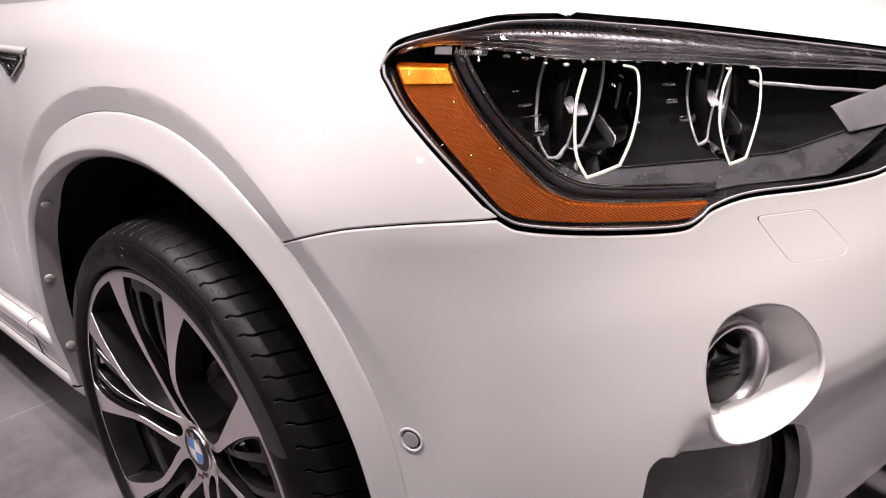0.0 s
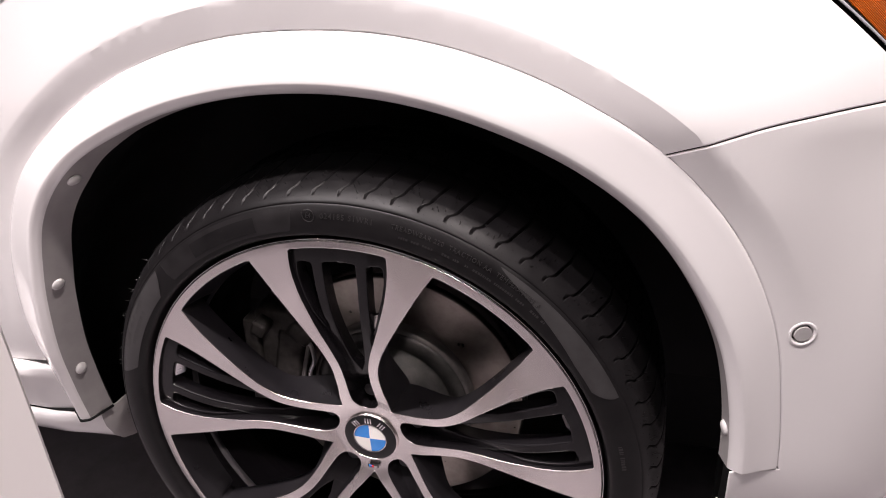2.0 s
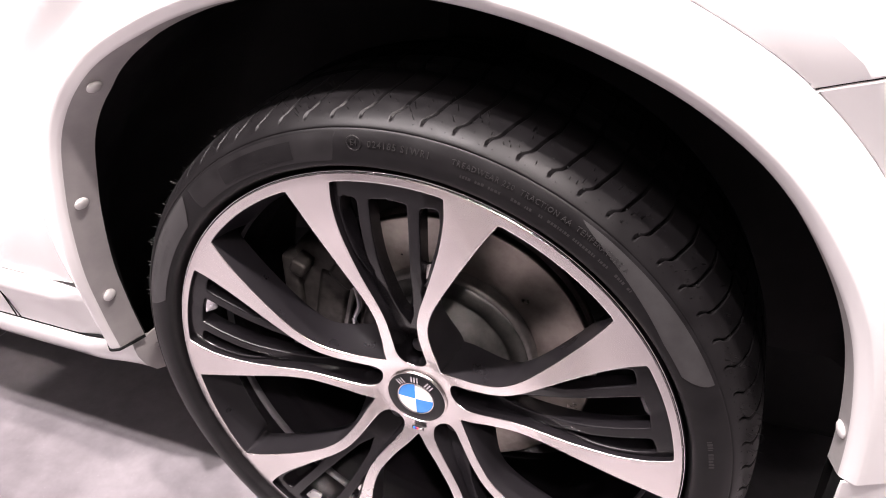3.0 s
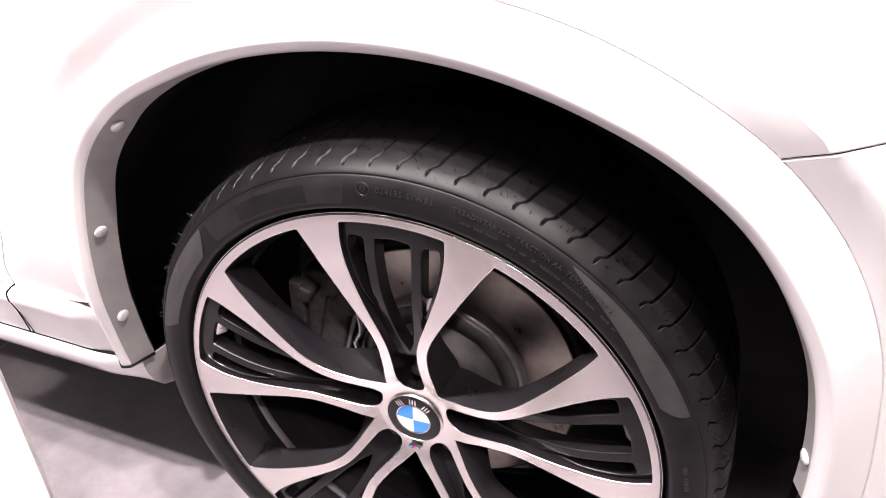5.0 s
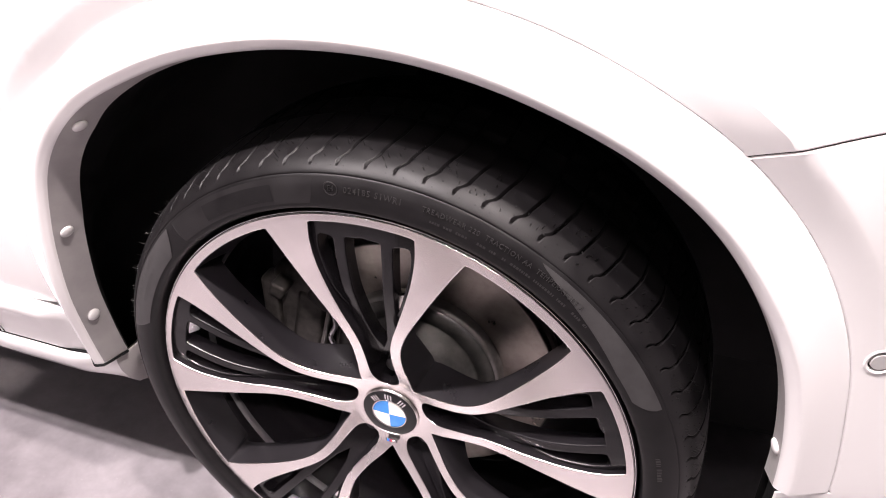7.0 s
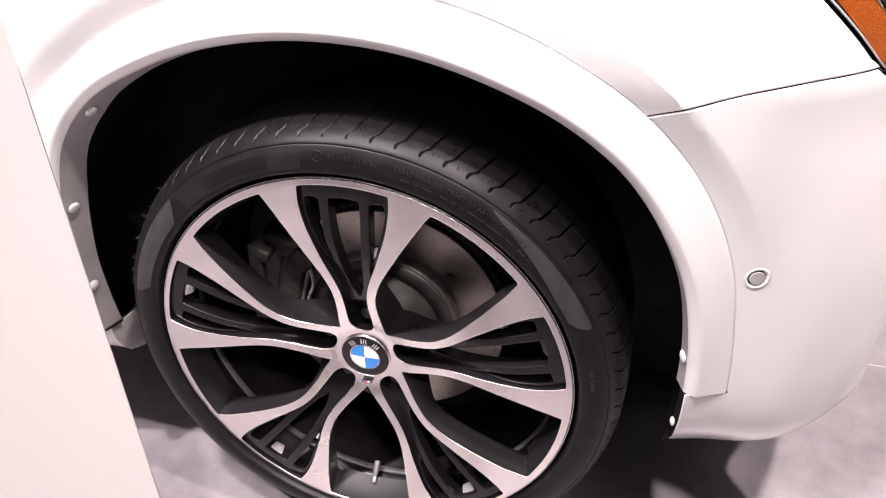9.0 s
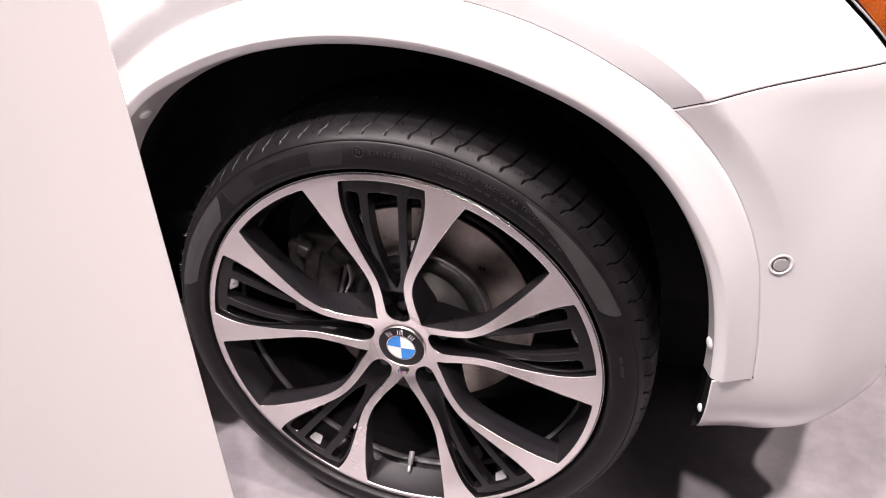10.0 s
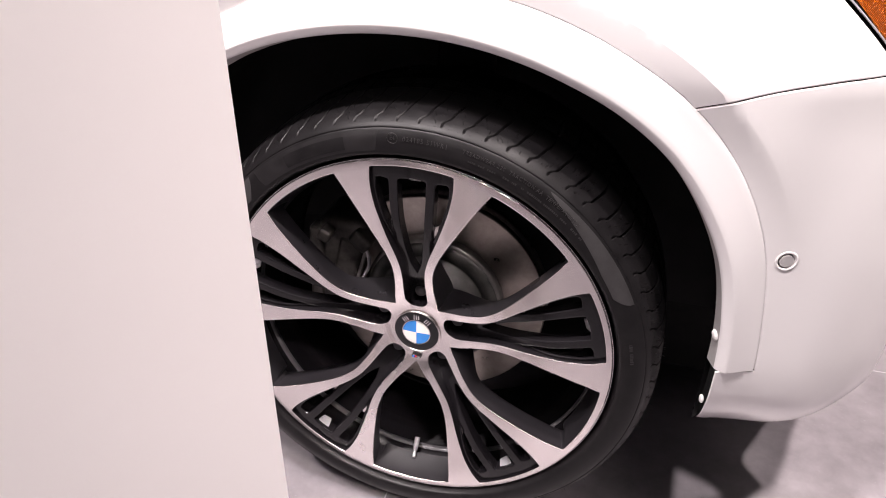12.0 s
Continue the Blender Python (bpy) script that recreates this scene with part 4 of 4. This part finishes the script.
# chrome line and black bezel inside the amber
for off, rad, m, nm in ((.004, .0022, CHROME, "bezel_line"), (.012, .0040, BLACK_GLOSS, "bezel"), (.019, .0026, CHROME, "bezel_line")):
    line = [(u + off, v + off * .55) for u, v in AMB_IN[::-1]]
    tube(nm, [skin(u, v, -.014 - off * .6) for u, v in line], rad, m, lens)
outer = [(u - .0055, v - .0035) for u, v in AMB_OUT]
tube("bezel_line", [skin(u, v, -.007) for u, v in outer], .0016, CHROME, lens)
# ribbed bright strip along the top
top_line = [(.436, .914), (.500, .9285), (.602, .9345), (.679, .931), (.747, .923), (.913, .895), (1.14, .860), (1.255, .839)]
low_edge = [(.434, .906), (.500, .914), (.607, .904), (.663, .893), (.803, .877), (.98, .853), (1.14, .832), (1.255, .812)]
ta, tb = curve_through(top_line, 10), curve_through(low_edge, 10)
strip("light_strip", [[skin(*(np.array(p) + (np.array(q) - np.array(p)) * t), -.012 - .018 * t - .004 * math.sin(t * 9.5)) for t in np.linspace(0, 1, 14)] for p, q in zip(ta, tb)], SILVER, lens, label="silvered cowl along the top of the lamp")
for f, rad in ((.30, .0016), (.55, .0012), (.78, .0022), (.97, .0024)):
    tube("strip_rib", [skin(*(np.array(p) + (np.array(q) - np.array(p)) * f), -.012 - .018 * f + .001) for p, q in zip(ta[6:], tb[6:])], rad, CHROME, lens, sides=6)
for k in range(46):
    f = .28 + .55 * k / 45
    i = int(f * (len(ta) - 1))
    p, q = np.array(ta[i]), np.array(tb[i])
    tube("strip_fin", [skin(*(p + (q - p) * t), -.010 - .018 * t) for t in (.12, .40)], .0011, CHROME, lens, sides=5)
# floor plate of the lamp
sheet("lamp_floor", [(.625, .786), (.75, .770), (.83, .768), (.95, .761), (1.25, .794), (1.25, .800), (1.10, .780), (.90, .778), (.70, .789), (.635, .796)], [], .012,
      lambda u, v, o: skin(u, v, -.022 - 1.6 * (v - .765) - o), .004, DARK_PLATE, lens, "dark plate along the bottom of the lamp")
DEPTH = -.030
# lamp glints below the cowl, put in as bright beads, and silvered bits beside the drums
rnd = random.Random(4)
for k in range(24):
    f = .17 + .50 * k / 23 + rnd.uniform(-.008, .008)
    i = int(f * (len(tb) - 1))
    bm = bmesh.new()
    bmesh.ops.create_icosphere(bm, subdivisions=2, radius=rnd.uniform(.0014, .0030))
    bmesh.ops.scale(bm, vec=(1.5, 1.5, .8), verts=bm.verts)
    bmesh.ops.translate(bm, vec=skin(tb[i][0], tb[i][1] - rnd.uniform(-.002, .006), -.028), verts=bm.verts)
    part("cowl_glint", bm, CHROME if k % 2 else GLINT, lens, "small bright bead that stands for a lamp's glint")
for u, v, dep, size in ((.612, .853, -.05, (.022, .004, .005)), (.618, .842, -.055, (.030, .004, .003)), (.622, .828, -.055, (.020, .004, .010)), (.604, .865, -.05, (.012, .004, .003)),
                        (.790, .848, -.06, (.026, .004, .006)), (.785, .834, -.06, (.022, .004, .008)), (.792, .818, -.06, (.018, .004, .010)), (.735, .862, -.06, (.006, .004, .003)), (.772, .866, -.06, (.005, .004, .003)), (.96, .862, -.05, (.006, .004, .003))):
    bm = soft_box([v * .6 for v in size], (0, 0, 0), .0008, 1, Matrix.Rotation(radians(58), 4, "Z") @ Matrix.Rotation(radians(-28), 4, "X"))
    bmesh.ops.translate(bm, vec=skin(u, v, dep), verts=bm.verts)
    part("silver_bit", bm, CHROME, lens)


def light_module(points, shift, parent):
    """A lit guide bent like a U, with a clear drum behind it and a shutter across."""
    line = curve_through([skin(u, v, DEPTH) for u, v in points], 6)
    tube("light_guide", line, .0015, DRL, parent, "lit white light guide", 8)
    back = [tuple(np.array(p) + np.array(shift)) for p in line]
    tube("drum_edge", back, .0016, CLEAR_EDGE, parent, "bright rear edge of the drum", 8)
    strip("drum_shell", [[tuple(np.array(a) + (np.array(b) - np.array(a)) * t) for t in (.06, .35, .65, .95)] for a, b in zip(line, back)], GLASS, parent, label="clear plastic drum").visible_shadow = False
    c = np.mean([np.array(p) for p in line], axis=0) + np.array(shift) * .75
    fit_ring = [tuple(c + (np.array(p) - np.mean([np.array(q) for q in line], axis=0)) * .62 + np.array(shift) * .5) for p in line]
    tube("projector_ring", fit_ring, .0028, GREY_TRIM, parent, "grey projector ring", 8)
    part("shutter", soft_box((.012, .030, .0020), tuple(c), .002, 1, Matrix.Rotation(radians(50), 4, "Z")), CLEAR_EDGE, parent, "bright shutter plate")
    part("shutter_back", soft_box((.012, .075, .055), tuple(c + np.array(shift) * .6), .003, 1, Matrix.Rotation(radians(55), 4, "Z")), GAP, parent)


light_module([(.685, .882), (.663, .857), (.653, .830), (.651, .811), (.656, .797), (.6595, .795), (.690, .800), (.696, .803), (.715, .822), (.733, .845), (.746, .866), (.748, .876), (.735, .880)], (-.062, .014, .002), lens)
light_module([(.879, .863), (.849, .847), (.826, .823), (.819, .801), (.820, .785), (.823, .784), (.842, .786), (.846, .789), (.879, .817), (.903, .838), (.923, .856), (.910, .860)], (-.056, .012, .002), lens)
tube("trim_blade", [skin(.90, .842, -.045), skin(1.0, .826, -.040), skin(1.22, .790, -.036)], .0026, GLINT, lens)
sheet("side_wing", [(1.01, .806), (1.23, .812), (1.23, .794), (1.12, .778), (1.02, .782)], [], .012, lambda u, v, o: skin(u, v, -.035 + o), .004, GREY_TRIM, lens, "grey wing at the inner end")
# words on the lens: a plain bar, then what can be read


def lens_words(words, u0, v0, size):
    curve = bpy.data.curves.new("words", "FONT")
    curve.body, curve.size, curve.resolution_u = words, size, 2
    ob = bpy.data.objects.new("words", curve)
    scene.collection.objects.link(ob)
    me = bpy.data.meshes.new_from_object(ob.evaluated_get(bpy.context.evaluated_depsgraph_get()))
    bpy.data.objects.remove(ob)
    for v in me.vertices:
        v.co = skin(u0 + v.co.x, v0 + v.co.y - .05 * v.co.x, -.0085)
    me.materials.clear()
    me.materials.append(PRINT)
    out = new("lens_line", me)
    out.parent = lens


lens_words("Adaptive LED", .520, .9105, .0090)
sheet("lens_word_bar", [(.494, .9118), (.494, .9178), (.5165, .9168), (.5165, .9108)], [], .006, lambda u, v, o: skin(u, v, o - .0085), .0005, PRINT, lens, roll=.0002)

# ---- fog lamp in a round pocket of the bumper
centre = np.array(skin(.806, .582, -.052, False))
ahead = Vector((.93, -.34, .02)).normalized()
turn = ahead.to_track_quat("Z", "Y").to_matrix().to_4x4()
base = Matrix.Translation(Vector(centre)) @ turn
rows = []
for k, (u, v) in enumerate(fog_line):
    p = np.array(skin(u, v, .0005, False))
    wide = np.array((.815, .597)) + (np.array((u, v)) - np.array((.815, .597))) * 1.05
    row = [skin(*wide, -.004), skin(*wide, -.002, False), tuple(p)]
    for t in (.03, .12, .35, .65, 1.0):
        floor_p = centre + (p - centre) * .80
        inner = np.array(floor_p) - np.array(ahead) * (.012)
        inner = inner - np.array(ahead) * float(np.dot(inner - centre, ahead)) * .8
        q = p + (inner - p) * t
        row.append(tuple(q))
    d = np.array(row[-1]) - centre
    d -= np.array(ahead) * float(np.dot(d, ahead))
    row.append(tuple(centre + d / np.linalg.norm(d) * .050 - np.array(ahead) * .002))
    rows.append(row)
pocket = strip("fog_lamp", rows, PAINT, car, True, "round fog lamp in a white painted pocket")


def round_part(name, prof, mat, label="", sides=40):
    rows = [[base @ Vector((r * math.cos(w), r * math.sin(w), h)) for r, h in prof] for w in [2 * math.pi * k / sides for k in range(sides)]]
    return strip(name, rows, mat, pocket, True, label)


round_part("fog_ring", [(.056, -.004), (.0555, .010), (.052, .015), (.047, .014), (.043, .006), (.041, -.002)], GLINT, "chrome ring of the fog lamp")
round_part("fog_bowl", [(.042, .000), (.034, -.012), (.018, -.022), (0, -.024)], BLACK_GLOSS, "dark fog lamp reflector")
round_part("fog_glass", [(.0425, .002), (.034, .008), (.018, .012), (0, .013)], GLASS).visible_shadow = False
for k in range(4):
    bm = soft_box((.026, .0012, .004), (.010, -.016 + k * .006, -.010), .0004, 1)
    bmesh.ops.transform(bm, matrix=base, verts=bm.verts)
    part("fog_rib", bm, GREY_TRIM, pocket)

# ---- lower intake: black grille behind the opening
sheet("lower_grille", grow(INTAKE, .05), [], .02, lambda u, v, o: skin(u, v, o - .040), .01, BLACK_GLOSS, car, "smooth black lower grille insert")
strip("intake_lip", [[skin(u, v, -.001), skin(u, v, -.010), tuple(np.array(skin(*(np.array((u, v)) + (np.array((.81, .41)) - np.array((u, v))) * .06), -.030)))] for u, v in resample(INTAKE, .012)], BLACK_GLOSS, car, True)

# ---- what closes the body and shades the floor
def shell(name, verts, faces, mat, label):
    ob = mesh_object(name, verts, faces, mat, car, label=label, smooth_all=False)
    return ob


def slab(name, x0, x1, y0, y1, z0, z1, mat, label):
    return part(name, soft_box((x1 - x0, y1 - y0, z1 - z0), ((x0 + x1) / 2, (y0 + y1) / 2, (z0 + z1) / 2), .02, 2), mat, car, label)


slab("underbody", -3.4, -.50, .10, 1.84, .20, .40, GAP, "black underbody")
slab("engine_tray", -.50, .56, .38, 1.56, .10, .60, GAP, "black tray under the engine")
slab("nose_core", .45, .60, .45, 1.50, .27, .70, GAP, "black core behind the bumper")
slab("cabin_side", -3.4, -1.60, .05, 1.89, .40, 1.0, PAINT, "white rear body side")
slab("far_flank", -1.6, .45, 1.86, 1.92, .40, .98, PAINT, "white far body side")
far = [[(p[0], 1.94 - p[1], p[2]) for p in r] for r in [[skin(s, z) for z in np.linspace(.26, TOP - (.018 if s > .62 else 0), 14)] for s in np.linspace(.45, 1.46, 30)]]
strip("far_bumper", far, PAINT, car, label="white far corner of the nose")
rows = []
for s in np.linspace(-1.6, 1.46, 64):
    zt = TOP if s < .62 else table(s, [(.62, TOP), (.8, TOP - .005), (1.0, TOP - .010), (1.30, TOP - .018), (1.46, TOP - .020)])
    e = np.array(skin(s, zt))
    mid = np.array([min(.70, e[0] * (.93 if s > 0 else 1)), .97, zt + .13])
    rows.append([(q[0], 1.94 - q[1], q[2]) for q in [e + (mid - e) * t + np.array([0, 0, .13 * (1 - (1 - t) ** 2.2) - .13 * t]) for t in np.linspace(0, 1, 12)]])
strip("far_bonnet", rows, PAINT, car, label="white far half of the bonnet")


# ---- white information stand beside the car: one slab that leans a little, with a bevelled edge and a foot plate
edge = Vector((.0326, -.4176, 0))
lean = Vector((-.039, .037, 1))
along = Vector((-.15, -.99, 0)).normalized()
depth = Vector((along.y, -along.x, 0))


def stand_point(a, d, z):
    return tuple(edge + along * a + depth * d + lean * z)


W, D, HGT, C = .56, .10, 1.18, .0028
section = [(C, 0), (W - C, 0), (W, C), (W, D - C), (W - C, D), (C, D), (0, D - C), (0, C)]
stand = strip("information_stand", [[stand_point(a, d, z) for a, d in section + section[:1]] for z in (.012, .3, .6, .9, HGT - C)] + [[stand_point(W / 2 + (a - W / 2) * .995, D / 2 + (d - D / 2) * .96, HGT) for a, d in section + section[:1]], [stand_point(W / 2, D / 2, HGT)] * 9], STAND)
for f in stand.data.polygons:
    f.use_smooth = False
tagged(stand, "upright glossy white information stand beside the front wheel", "stand")
foot = mesh_object("foot_plate", [stand_point(a, d, z) for z in (0, .012) for a, d in ((-.0 + .02, -.02), (W - .02, -.02), (W - .02, D + .02), (.02, D + .02))], [[0, 1, 2, 3], [4, 5, 6, 7], [0, 1, 5, 4], [1, 2, 6, 5], [2, 3, 7, 6], [3, 0, 4, 7]], GREY_TRIM, stand, smooth_all=False)

# ---- hall: floor of large tiles, walls, ceiling, lamps
floor = tagged(mesh_object("floor", [(-14, -12, 0), (14, -12, 0), (14, 12, 0), (-14, 12, 0)], [[0, 1, 2, 3]], FLOOR, smooth_all=False), "dark grey mottled show floor with pale joints", "floor", kind="structure")
TILE = 1.0
for k in range(-9, 10):
    x = -.0485 + TILE * k
    j = mesh_object("floor_joint", [(x - .0011, -9, .0006), (x + .0011, -9, .0006), (x + .0011, 9, .0006), (x - .0011, 9, .0006)], [[0, 1, 2, 3]], JOINT, floor, smooth_all=False)
for k in range(-7, 8):
    y = .63 + TILE * k
    j = mesh_object("floor_joint", [(-9, y - .0011, .0007), (9, y - .0011, .0007), (9, y + .0011, .0007), (-9, y + .0011, .0007)], [[0, 1, 2, 3]], JOINT, floor, smooth_all=False)


def wall(name, size, at):
    return tagged(part(name, soft_box(size, at, .01, 1), WALL, None, flat=True), "plain grey hall wall", "wall", kind="structure")


wall("wall_north", (28.4, .2, 6), (0, 12.1, 3))
wall("wall_south", (28.4, .2, 6), (0, -12.1, 3))
wall("wall_east", (.2, 24, 6), (14.1, 0, 3))
wall("wall_west", (.2, 24, 6), (-14.1, 0, 3))
tagged(part("ceiling", soft_box((28.4, 24.4, .2), (0, 0, 6.1), .01, 1), CEIL, None, flat=True), "dark hall ceiling", "ceiling", kind="structure")


def show_lamp(place, size):
    """A round lamp can on a rod, open below."""
    ob = lathe("show_lamp", [(0, .16), (size * .30, .15), (size * .52, .08), (size * .54, 0), (size * .515, 0), (size * .50, .02), (size * .3, .03), (0, .03)], GAP, None, "", 28)
    ob.matrix_basis = pose(*place, 90, 0, 0)
    tagged(ob, "round black show lamp hanging from the ceiling", "lamp", "show lamps")
    rod = tube("lamp_rod", [(0, .15, 0), (0, 6.0 - place[2], 0)], .02, GAP, ob)
    return ob


for lamp in LAMPS:
    show_lamp(lamp[0], lamp[2])
# rows of small lamps further up, each with a glowing front
for row, y in enumerate((-6.2, -4.4, -2.6, 2.8, 4.6)):
    for k in range(6):
        small = show_lamp((-3.6 + 1.7 * k + .5 * (row % 2), y, 5.3), .11)
        face = lathe("lamp_front", [(.052, .010), (.040, .004), (0, .002)], LAMP_GLOW, small, "glowing lamp front", 20)
